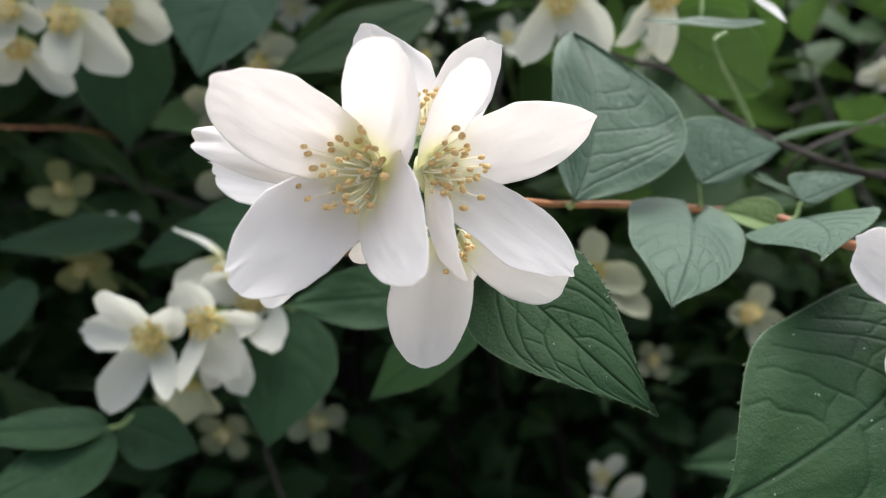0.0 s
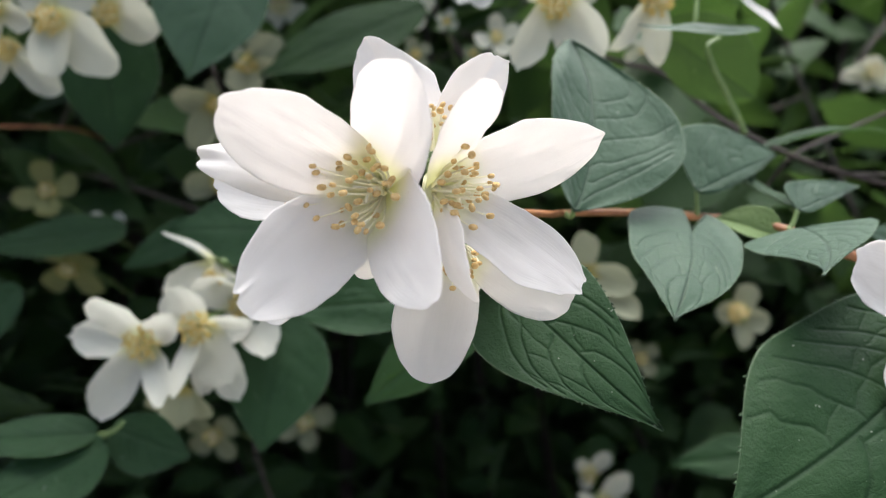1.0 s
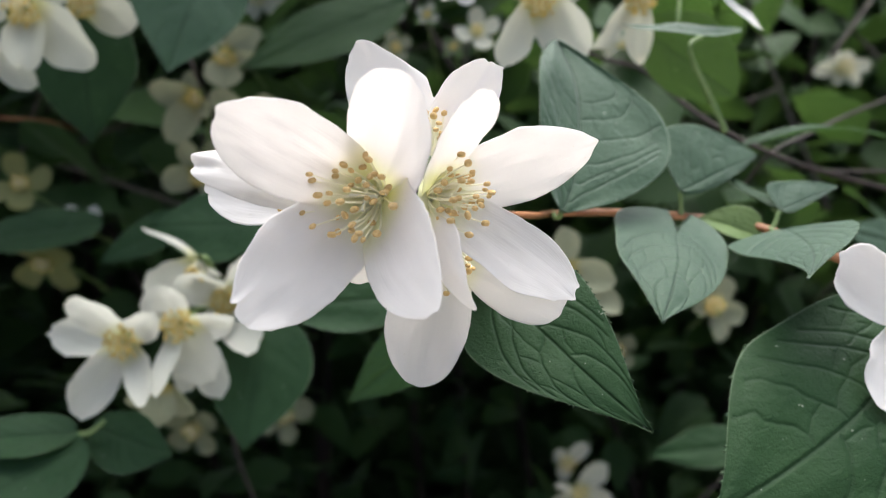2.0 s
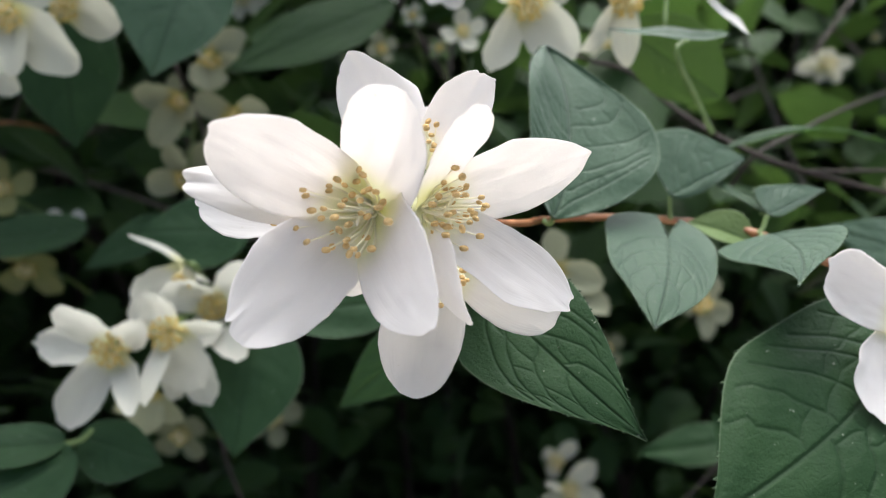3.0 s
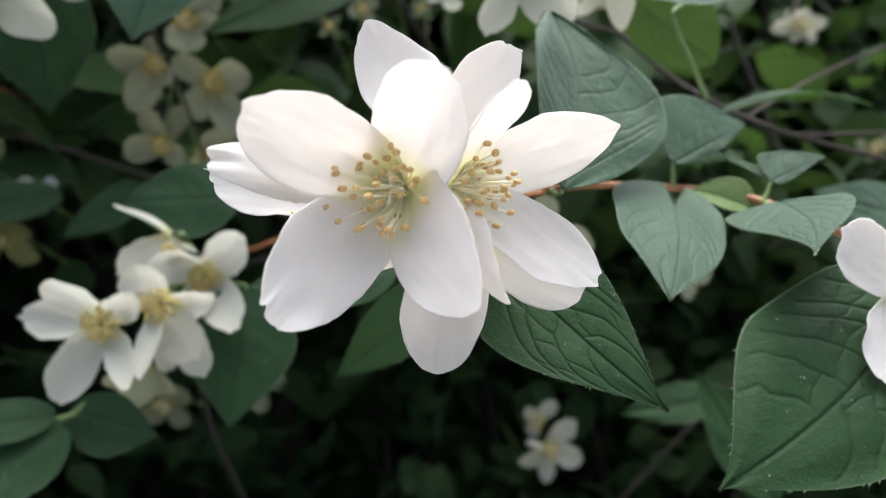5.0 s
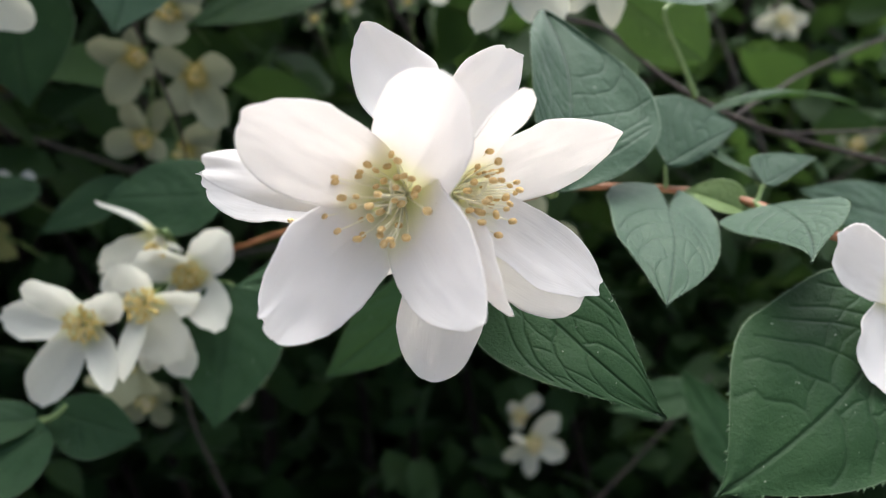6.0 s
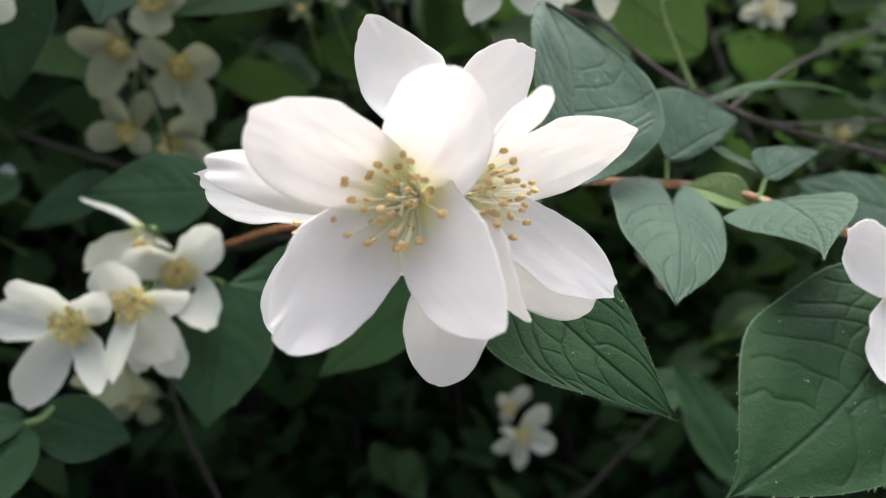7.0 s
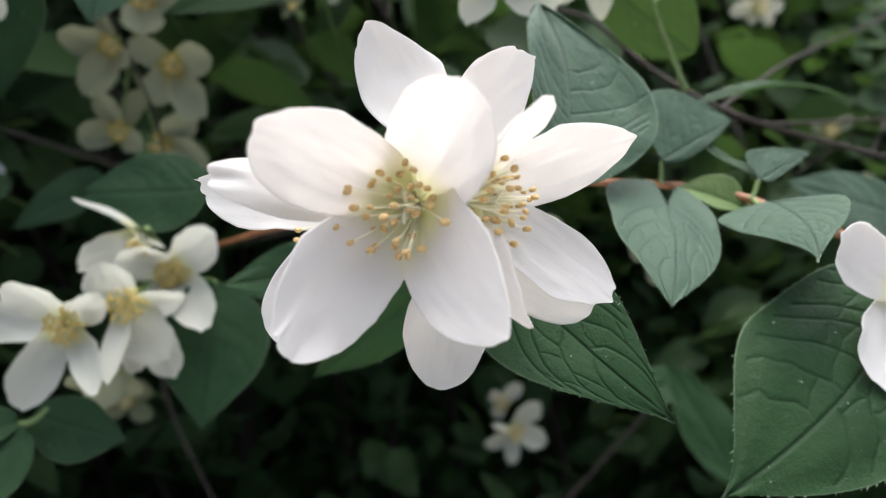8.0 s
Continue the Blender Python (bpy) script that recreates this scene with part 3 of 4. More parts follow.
add_pistil(fl, (0.80, -0.58, -0.02), 0.0075)
add_disc(fl, R_AXIS, 0.0032)
add_calyx(fl, R_AXIS, NODE, 0.4)

U_MID, U_AXIS = (-0.0030, 0.1520, 1.3120), (0.0, -0.35, 0.94)
fl = thing("flower", U_MID, "white mock orange flower behind, opening upward", "flower", GROUP)
add_petal(fl, U_MID, (-0.0160, 0.1585, 1.3361), (0.04, -0.97, 0.25), (0.0093, 0.0079), 0.00013, wide=0.52, blunt=(1.73, 1.25), foot=0.45, arch=-0.085, cup=0.10, lean=0.021, ragged=0.035, seed=21, peaks=((-0.12, 0.035, 0.09), (-0.55, -0.03, 0.06)), **FINE)
add_petal(fl, U_MID, (0.0112, 0.1437, 1.3282), (-0.18, -0.89, 0.42), (0.0070, 0.0067), 0.00013, wide=0.54, blunt=(2.67, 1.25), foot=0.42, arch=-0.042, cup=0.15, lean=-0.033, ragged=0.035, seed=22, peaks=((0.0, 0.03, 0.12), (0.62, 0.05, 0.10), (-0.5, -0.03, 0.06)), **FINE)
add_petal(fl, U_MID, (0.0040, 0.1730, 1.3260), U_AXIS, 0.0085, 0.00013, seed=23)
add_stamens(fl, (-0.05, -0.40, 0.90), 22, 0.0100, 0.6, 13)
add_calyx(fl, U_AXIS, NODE)

W_MID, W_AXIS = (0.0020, 0.1490, 1.2930), (0.25, -0.60, -0.75)
fl = thing("flower", W_MID, "white mock orange flower hanging behind, opening downward", "flower", GROUP)
add_petal(fl, W_MID, (-0.0050, 0.1533, 1.2644), (-0.09, -1.00, -0.03), (0.0082, 0.0093), 0.00013, wide=0.52, blunt=(2.04, 1.83), foot=0.45, arch=-0.054, cup=0.05, lean=0.020, ragged=0.032, seed=31)
add_petal(fl, W_MID, (0.0236, 0.1439, 1.2819), (-0.19, -0.98, -0.04), (0.0065, 0.0063), 0.00013, wide=0.63, blunt=(2.62, 2.07), foot=0.45, arch=-0.038, cup=0.09, lean=0.010, ragged=0.032, seed=32)
add_petal(fl, W_MID, (0.0090, 0.1720, 1.2770), W_AXIS, 0.0080, 0.00013, seed=33)
add_petal(fl, W_MID, (-0.0187, 0.1500, 1.2875), W_AXIS, 0.0050, 0.00013, seed=34)
add_stamens(fl, (0.15, -0.75, -0.55), 20, 0.0090, 0.6, 14)
add_calyx(fl, W_AXIS, NODE)

V_MID, V_AXIS = (-0.0120, 0.1480, 1.3020), (-0.85, 0.20, 0.05)
fl = thing("flower", V_MID, "white mock orange flower behind, turned aside with a curled petal", "flower", GROUP)
add_petal(fl, V_MID, (-0.0409, 0.1270, 1.3115), (0.05, -0.82, 0.57), (0.0046, 0.0044), 0.00013, wide=0.72, blunt=(1.9, 2.4), foot=0.35, arch=0.016, cup=-0.30, curl=0.25, lean=-0.030, ragged=0.05, seed=41, twist=14, **FINE)
add_petal(fl, V_MID, (-0.0484, 0.1568, 1.3072), (-0.03, -1.00, 0.00), (0.0074, 0.0032), 0.00013, wide=0.70, blunt=(2.0, 1.5), foot=0.35, arch=-0.018, cup=0.30, lean=0.007, ragged=0.07, seed=44, peaks=((0.04, 0.07, 0.06), (-0.5, -0.02, 0.05)), **FINE)
add_petal(fl, V_MID, (-0.0367, 0.1491, 1.2790), (-0.43, -0.87, 0.23), (0.0060, 0.0070), 0.00013, wide=0.58, blunt=(2.86, 2.39), foot=0.30, arch=-0.034, cup=0.18, lean=0.058, ragged=0.032, seed=42)
add_stamens(fl, np.subtract((-0.0317, 0.1430, 1.2987), V_MID), 14, 0.0205, 0.22, 15)
add_calyx(fl, V_AXIS, NODE)

# ---- the branch that carries the cluster ----
br = thing("mock_orange_branch", NODE, "orange-brown mock orange twig with opposite toothed green leaves", "branch")
add_stem(br, [NODE, (0.0252, 0.1900, 1.2981), (0.0349, 0.2120, 1.2975), (0.0554, 0.2260, 1.2972), (0.0783, 0.2280, 1.2958), (0.0914, 0.2220, 1.2946), (0.0994, 0.2120, 1.2923), (0.1111, 0.2050, 1.2866), (0.1395, 0.2150, 1.2781)],
         [0.0008, 0.0009, 0.0010, 0.0011, 0.0012, 0.0012, 0.0013, 0.0014, 0.0016], TWIG, "twig", "glossy orange-brown twig")
add_leaf(br, (0.0346, 0.1964, 1.2987), (0.0394, 0.2283, 1.3482), (0.29, -0.87, 0.39), 0.0144, 0.0263, "broad grey-green toothed leaf leaning back", PALE, wide=0.53, tail=0.80, taper=0.62, lean=0.087, skew=-0.11, thick=0.0003,
         fold=0.20, arch=0.03, teeth=22, stalk_from=(0.0349, 0.2120, 1.2975), seed=1, wave=0.03, nu=150, nv=110, pairs=6, sweep=0.30, quilt=0.0015)
add_leaf(br, (0.0111, 0.1681, 1.2860), (0.0432, 0.1457, 1.2564), (0.10, -0.94, 0.34), 0.0154, 0.0152, "dark green ovate leaf with a sharp tip", wide=0.27, tail=1.32, taper=0.60, lean=0.029, skew=-0.05, thick=0.0003,
         fold=0.06, arch=0.03, teeth=20, stalk_from=(0.0124, 0.1700, 1.2932), seed=2, nu=150, nv=110, pairs=4, sweep=0.46, quilt=0.0030)
add_leaf(br, (0.0677, 0.2019, 1.2932), (0.0514, 0.1655, 1.2750), (-0.09, -0.84, 0.54), 0.0130, 0.0180, "heart-shaped grey-green leaf", PALE, wide=0.22, tail=1.08, taper=0.40, lobes=0.26, lean=-0.023, skew=-0.05, thick=0.0003,
         fold=-0.07, arch=0.04, teeth=18, stalk_from=(0.0688, 0.2272, 1.2962), seed=3, nu=140, nv=100, pairs=4, sweep=0.40, quilt=0.0020)
add_leaf(br, (0.0769, 0.2245, 1.3036), (0.1065, 0.2373, 1.3148), (-0.10, -0.90, 0.42), 0.0205, 0.0036, "smaller grey-green leaf held up", PALE, wide=0.30, tail=0.9, thick=0.0003,
         fold=0.05, arch=0.03, teeth=14, stalk_from=(0.0783, 0.2280, 1.2961), seed=4, nu=80, nv=56, quilt=0.003, sweep=0.4)
add_leaf(br, (0.0946, 0.1957, 1.2940), (0.0780, 0.1532, 1.2866), (-0.41, -0.39, 0.82), 0.0135, 0.0169, "small leaf pointing forward, its sides spread", PALE, wide=0.17, tail=1.81, taper=0.68, lean=-0.075, thick=0.0003, wave=0.01,
         fold=0.02, arch=0.0, teeth=16, stalk_from=(0.0994, 0.2120, 1.2924), seed=5, nu=90, nv=64, quilt=0.003, sweep=0.35)
add_leaf(br, (0.1016, 0.2120, 1.2984), (0.1243, 0.2220, 1.3052), (0.0, -0.70, 0.70), 0.0088, 0.0022, "narrow young leaf on a thin stalk", PALE, wide=0.14, tail=1.0, thick=0.0003,
         fold=0.10, arch=0.01, teeth=10, stalk_from=(0.0986, 0.2120, 1.2926), seed=6, nu=60, nv=40, quilt=0.003)
add_leaf(br, (0.1025, 0.2140, 1.2985), (0.0921, 0.2360, 1.3100), (0.3, -0.75, 0.55), 0.0040, 0.0030, "narrow green leaf bent back", MID, wide=0.35, thick=0.0003,
         fold=0.5, arch=-0.04, stalk_from=(0.0986, 0.2120, 1.2926), seed=9)
add_leaf(br, (0.0972, 0.2130, 1.2900), (0.0822, 0.2230, 1.2956), (0.05, -0.75, 0.60), 0.0075, 0.0065, "small folded yellow-green young leaf", YOUNG, wide=0.42, tail=1.0, thick=0.0003,
         fold=0.55, arch=0.04, teeth=6, stalk_from=(0.0990, 0.2130, 1.2922), seed=7)

# ---- the neighbouring branch: a half-seen flower over a large leaf ----
nb = thing("mock_orange_branch", (0.1211, 0.1850, 1.2641), "mock orange twig with one large dark leaf", "branch")
add_stem(nb, [(0.1121, 0.1800, 1.2707), (0.1274, 0.1900, 1.2602), (0.1724, 0.2200, 1.2229)], [0.001, 0.0013, 0.0018], TWIG)
add_leaf(nb, (0.1275, 0.1856, 1.2773), (0.0568, 0.1493, 1.2360), (-0.34, -0.86, 0.38), 0.0190, 0.0263, "large dark green toothed leaf with sunken veins", wide=0.56, tail=1.33, taper=0.82, lean=-0.072, skew=-0.04, thick=0.0003,
         fold=-0.01, arch=0.05, teeth=20, seed=8, nu=220, nv=150, pairs=7, sweep=0.20, quilt=0.0026)
fl = thing("flower", (0.1162, 0.1700, 1.2741), "white mock orange flower over the large leaf", "flower")
fm = (0.1162, 0.1700, 1.2741)
add_petal(fl, fm, (0.0886, 0.1610, 1.2868), (0.15, -0.95, 0.2), (0.0056, 0.0104), 0.00013, wide=0.62, blunt=(2.6, 2.2), foot=0.7, arch=-0.06, cup=0.12, seed=51, ragged=0.03, peaks=((0.58, 0.05, 0.13), (0.10, -0.05, 0.18)), **FINE)
add_petal(fl, fm, (0.1018, 0.1570, 1.2543), (-0.1, -0.95, 0.2), (0.0092, 0.0098), 0.00013, wide=0.56, blunt=2.3, foot=0.5, arch=-0.06, cup=0.15, seed=52, ragged=0.03, peaks=((0.3, -0.02, 0.06),), **FINE)
add_petal(fl, fm, (0.1215, 0.1650, 1.2894), (0.0, -1, 0), 0.0085, 0.00013, seed=53)
add_petal(fl, fm, (0.1225, 0.1600, 1.2621), (0.0, -1, 0), 0.0085, 0.00013, seed=54)
add_stamens(fl, (0.0, -1.0, 0.05), 22, 0.0095, 0.75, 16)
add_calyx(fl, (0, -1, 0.05), (0.1211, 0.1850, 1.2641))

# ---- left cluster, a little deeper ----
GROUP = "flowers of the smaller cluster"
LNODE = (-0.0956, 0.3650, 1.2496)


def placed_flower(mid, axis, petals, label, seed, node=None, group="", mat=None, tuft=(48, 0.0095, 0.80)):
    """A flower of given petals, each (tip, half its width, the way its inner side looks or None for the flower's axis)."""
    rnd = random.Random(seed)
    f = thing("flower", mid, label, "flower", group)
    for k, (tip, half, face) in enumerate(petals):
        add_petal(f, mid, tip, face or axis, (half * rnd.uniform(0.9, 1.1), half * rnd.uniform(0.9, 1.1)), 0.0, arch=rnd.uniform(-0.13, -0.03), cup=rnd.uniform(0.25, 0.5), wide=rnd.uniform(0.52, 0.64), foot=0.55,
                  blunt=(rnd.uniform(1.5, 2.3), rnd.uniform(1.5, 2.3)), curl=rnd.uniform(0.0, 0.2), lean=rnd.uniform(-0.03, 0.03), ragged=0.07, twist=rnd.uniform(-10, 10), peaks=((rnd.uniform(-0.3, 0.3), 0.05, 0.10), (rnd.uniform(-0.5, 0.5), -0.03, 0.07)),
                  seed=seed + k, nu=30, nv=20, mat=mat)
    if tuft:
        add_tuft(f, axis, *tuft, seed)
    add_calyx(f, axis, node or tuple(np.add(mid, (0.012, 0.07, -0.03))), 0.8)
    return f


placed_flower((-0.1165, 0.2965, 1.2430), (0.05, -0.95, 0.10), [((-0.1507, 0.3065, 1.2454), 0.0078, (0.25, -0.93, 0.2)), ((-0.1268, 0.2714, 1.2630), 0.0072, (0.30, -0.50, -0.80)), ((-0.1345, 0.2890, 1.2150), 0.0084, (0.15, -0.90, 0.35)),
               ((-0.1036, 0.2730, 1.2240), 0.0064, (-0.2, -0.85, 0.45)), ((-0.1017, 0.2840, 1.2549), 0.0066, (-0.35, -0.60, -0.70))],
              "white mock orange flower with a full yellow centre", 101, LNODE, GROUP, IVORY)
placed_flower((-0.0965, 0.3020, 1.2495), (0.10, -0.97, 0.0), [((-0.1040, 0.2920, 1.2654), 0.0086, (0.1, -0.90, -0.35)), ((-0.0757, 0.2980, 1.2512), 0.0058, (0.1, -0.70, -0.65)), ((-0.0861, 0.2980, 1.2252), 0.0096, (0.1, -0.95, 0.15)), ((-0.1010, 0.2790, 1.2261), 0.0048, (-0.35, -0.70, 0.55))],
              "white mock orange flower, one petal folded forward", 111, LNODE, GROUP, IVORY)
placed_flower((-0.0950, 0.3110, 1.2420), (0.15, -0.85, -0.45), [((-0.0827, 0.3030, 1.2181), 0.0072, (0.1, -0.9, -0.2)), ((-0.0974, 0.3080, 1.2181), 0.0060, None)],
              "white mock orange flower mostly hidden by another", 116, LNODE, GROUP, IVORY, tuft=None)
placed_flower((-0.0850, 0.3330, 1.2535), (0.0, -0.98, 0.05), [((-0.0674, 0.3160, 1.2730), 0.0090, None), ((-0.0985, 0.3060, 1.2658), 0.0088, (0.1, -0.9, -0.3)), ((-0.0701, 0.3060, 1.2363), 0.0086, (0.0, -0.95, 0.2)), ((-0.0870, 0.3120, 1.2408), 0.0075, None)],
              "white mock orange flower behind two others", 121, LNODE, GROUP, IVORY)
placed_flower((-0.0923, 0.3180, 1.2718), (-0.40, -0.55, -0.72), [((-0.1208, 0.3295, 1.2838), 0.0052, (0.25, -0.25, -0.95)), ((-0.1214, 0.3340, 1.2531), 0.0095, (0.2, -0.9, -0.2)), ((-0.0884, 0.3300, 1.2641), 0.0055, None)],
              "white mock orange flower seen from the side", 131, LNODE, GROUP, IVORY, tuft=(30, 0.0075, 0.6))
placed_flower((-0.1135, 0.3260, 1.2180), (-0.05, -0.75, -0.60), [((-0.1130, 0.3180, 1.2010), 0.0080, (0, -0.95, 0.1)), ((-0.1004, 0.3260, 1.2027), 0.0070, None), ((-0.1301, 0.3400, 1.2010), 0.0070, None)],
              "pale flower hanging in shade", 141, LNODE, GROUP, SHADED, tuft=None)
lb = thing("mock_orange_branch", LNODE, "reddish mock orange twig with broad dark leaves", "branch")
add_stem(lb, [LNODE, (-0.0780, 0.3520, 1.2590), (-0.0632, 0.3300, 1.2650), (-0.0395, 0.2850, 1.2776), (-0.0115, 0.2600, 1.2831), (0.0129, 0.2700, 1.2787)], [0.0009, 0.0010, 0.0011, 0.0012, 0.0013, 0.0015], TWIG)
add_leaf(lb, (-0.0681, 0.3280, 1.2496), (-0.0743, 0.3060, 1.1940), (0.05, -0.985, 0.15), 0.0236, 0.0212, "dark green leaf hanging tip down", fold=-0.08, arch=0.03, wide=0.40, seed=20, teeth=12, stalk_from=LNODE, mat=MID)
add_leaf(lb, (-0.0050, 0.2850, 1.2622), (-0.0599, 0.2800, 1.2587), (0.0, -0.9, 0.4), 0.0122, 0.0130, "dark green leaf under the twig", fold=0.1, wide=0.42, seed=21, teeth=12, mat=MID)
add_leaf(lb, (-0.0686, 0.3350, 1.2869), (-0.1222, 0.3450, 1.2850), (0.0, -0.85, 0.5), 0.0179, 0.0184, "broad dark green leaf above the cluster", fold=-0.05, wide=0.42, seed=22, teeth=12, mat=MID)
add_leaf(lb, (0.0222, 0.2450, 1.2732), (-0.0305, 0.2857, 1.2195), (0.0, -0.85, 0.5), 0.0118, 0.0128, "green leaf under the main cluster", fold=0.08, wide=0.48, tail=1.3, seed=23, teeth=14, mat=MID)

ll = thing("mock_orange_branch", (-0.1348, 0.3000, 1.2060), "low mock orange twig with wide-spread leaves", "branch")
add_stem(ll, [(-0.1277, 0.3000, 1.2101), (-0.1360, 0.3000, 1.2046), (-0.1598, 0.3100, 1.2009), (-0.2285, 0.3400, 1.1806)], [0.0008, 0.0012, 0.0013, 0.0015], STALK)
add_leaf(ll, (-0.1374, 0.2980, 1.2067), (-0.1890, 0.2850, 1.2071), (0.0, -0.60, 0.80), 0.0109, 0.0092, "dark green leaf lying level", fold=0.15, seed=24, teeth=12, mat=MID)
add_leaf(ll, (-0.1327, 0.2950, 1.2030), (-0.1806, 0.2700, 1.1804), (0.0, -0.80, 0.60), 0.0158, 0.0151, "broad dark green leaf pointing down", fold=-0.08, seed=25, teeth=12, mat=MID)
add_leaf(ll, (-0.1347, 0.3050, 1.2062), (-0.1010, 0.3000, 1.1947), (0.0, -0.85, 0.5), 0.0108, 0.0140, "round green leaf under the flowers", fold=0.05, seed=26, wide=0.45, teeth=12, mat=MID)

add_leaf(ll, (-0.1909, 0.4700, 1.2795), (-0.2789, 0.4500, 1.2676), (0.0, -0.80, 0.6), 0.0159, 0.0145, "broad dark leaf further back", fold=0.05, seed=61, mat=MID)
add_leaf(ll, (-0.1398, 0.4600, 1.2834), (-0.1877, 0.4500, 1.2555), (0.0, -0.85, 0.5), 0.0124, 0.0118, "dark leaf further back", fold=0.1, seed=62, mat=MID)
add_leaf(ll, (-0.2324, 0.4200, 1.2505), (-0.2634, 0.4100, 1.2074), (0.0, -0.85, 0.5), 0.0126, 0.0126, "dark leaf further back", fold=0.1, seed=63, mat=MID)

# ---- upper left: flowers and a hanging leaf ----
GROUP = "flowers of the upper cluster"
TNODE = (-0.1737, 0.3700, 1.4102)
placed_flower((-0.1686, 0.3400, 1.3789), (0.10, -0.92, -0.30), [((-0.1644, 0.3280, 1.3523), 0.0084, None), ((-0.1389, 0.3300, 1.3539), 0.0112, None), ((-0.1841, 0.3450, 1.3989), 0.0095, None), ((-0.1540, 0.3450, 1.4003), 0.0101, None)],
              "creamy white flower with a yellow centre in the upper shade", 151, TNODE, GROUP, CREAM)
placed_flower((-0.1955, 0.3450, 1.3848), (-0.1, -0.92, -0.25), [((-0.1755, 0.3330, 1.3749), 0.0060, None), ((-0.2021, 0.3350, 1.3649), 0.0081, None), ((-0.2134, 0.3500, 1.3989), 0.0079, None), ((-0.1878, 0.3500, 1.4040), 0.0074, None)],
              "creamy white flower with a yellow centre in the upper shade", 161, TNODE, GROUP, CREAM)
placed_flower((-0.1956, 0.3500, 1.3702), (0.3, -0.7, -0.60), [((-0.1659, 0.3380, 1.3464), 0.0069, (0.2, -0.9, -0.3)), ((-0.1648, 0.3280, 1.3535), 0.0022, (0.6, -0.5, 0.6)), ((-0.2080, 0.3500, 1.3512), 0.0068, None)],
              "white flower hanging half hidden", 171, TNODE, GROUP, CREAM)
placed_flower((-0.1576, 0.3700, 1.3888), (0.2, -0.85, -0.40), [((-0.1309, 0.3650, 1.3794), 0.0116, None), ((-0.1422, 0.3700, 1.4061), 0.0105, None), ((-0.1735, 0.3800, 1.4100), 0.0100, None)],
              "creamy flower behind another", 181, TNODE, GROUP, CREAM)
tl = thing("mock_orange_branch", TNODE, "mock orange twig with a pale hanging leaf", "branch")
add_stem(tl, [(-0.1749, 0.3600, 1.3917), TNODE, (-0.1077, 0.4000, 1.4332), (0.0047, 0.5000, 1.4906)], [0.0008, 0.001, 0.0014, 0.002], TWIG)
add_stem(tl, [(-0.3549, 0.5000, 1.3450), (-0.2798, 0.5000, 1.3442), (-0.2434, 0.5100, 1.3435), (-0.2359, 0.5500, 1.3386)], [0.0010, 0.0009, 0.0007, 0.0005], TWIG)
add_leaf(tl, (-0.0918, 0.3520, 1.4085), (-0.1097, 0.3380, 1.3523), (0.05, -0.90, 0.40), 0.0254, 0.0272, "pale blue-green leaf hanging tip down", PALE, fold=0.15, arch=0.03, wide=0.42, seed=27, teeth=12)
add_leaf(tl, (-0.1765, 0.4100, 1.4012), (-0.1678, 0.4000, 1.3239), (0.0, -0.90, 0.40), 0.0270, 0.0264, "broad dark leaf in shade", fold=-0.05, wide=0.45, seed=28, mat=LEAF)
add_leaf(tl, (-0.0052, 0.4200, 1.4033), (-0.0943, 0.4100, 1.3637), (0.0, -0.8, 0.6), 0.0200, 0.0200, "broad green leaf in shade", fold=0.05, wide=0.42, seed=29, mat=FOLIAGE)

lw = thing("bare_stem", (-0.0980, 0.5200, 1.0417), "thin dark woody stem low in the shrub", "stem")
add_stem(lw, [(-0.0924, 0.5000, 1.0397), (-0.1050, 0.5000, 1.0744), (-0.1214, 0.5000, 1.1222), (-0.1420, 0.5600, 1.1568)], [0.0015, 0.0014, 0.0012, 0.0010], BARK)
lr = thing("mock_orange_branch", (0.2095, 0.3700, 1.1061), "low mock orange twig with dark leaves in shade", "branch")
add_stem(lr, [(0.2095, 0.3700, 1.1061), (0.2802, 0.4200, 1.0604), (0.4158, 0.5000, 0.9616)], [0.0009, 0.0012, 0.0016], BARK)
add_leaf(lr, (0.2077, 0.3700, 1.1070), (0.1714, 0.4000, 1.1753), (0.0, -0.80, 0.60), 0.0170, 0.0180, "dark green leaf in deep shade", LEAF, fold=0.05, wide=0.42, seed=71, teeth=10)
add_leaf(lr, (0.2047, 0.4200, 1.1519), (0.1342, 0.4200, 1.1440), (0.1, -0.75, 0.65), 0.0120, 0.0130, "dark green leaf in deep shade", LEAF, fold=0.10, wide=0.42, seed=72, teeth=10)

lw = thing("bare_stem", (0.1731, 0.5500, 1.0046), "thin reddish woody stem low in the shrub", "stem")
add_stem(lw, [(0.1495, 0.5500, 0.9820), (0.1872, 0.5500, 1.0206), (0.2391, 0.5600, 1.0659), (0.2994, 0.6000, 1.0946)], [0.0016, 0.0015, 0.0013, 0.0012], BARK)

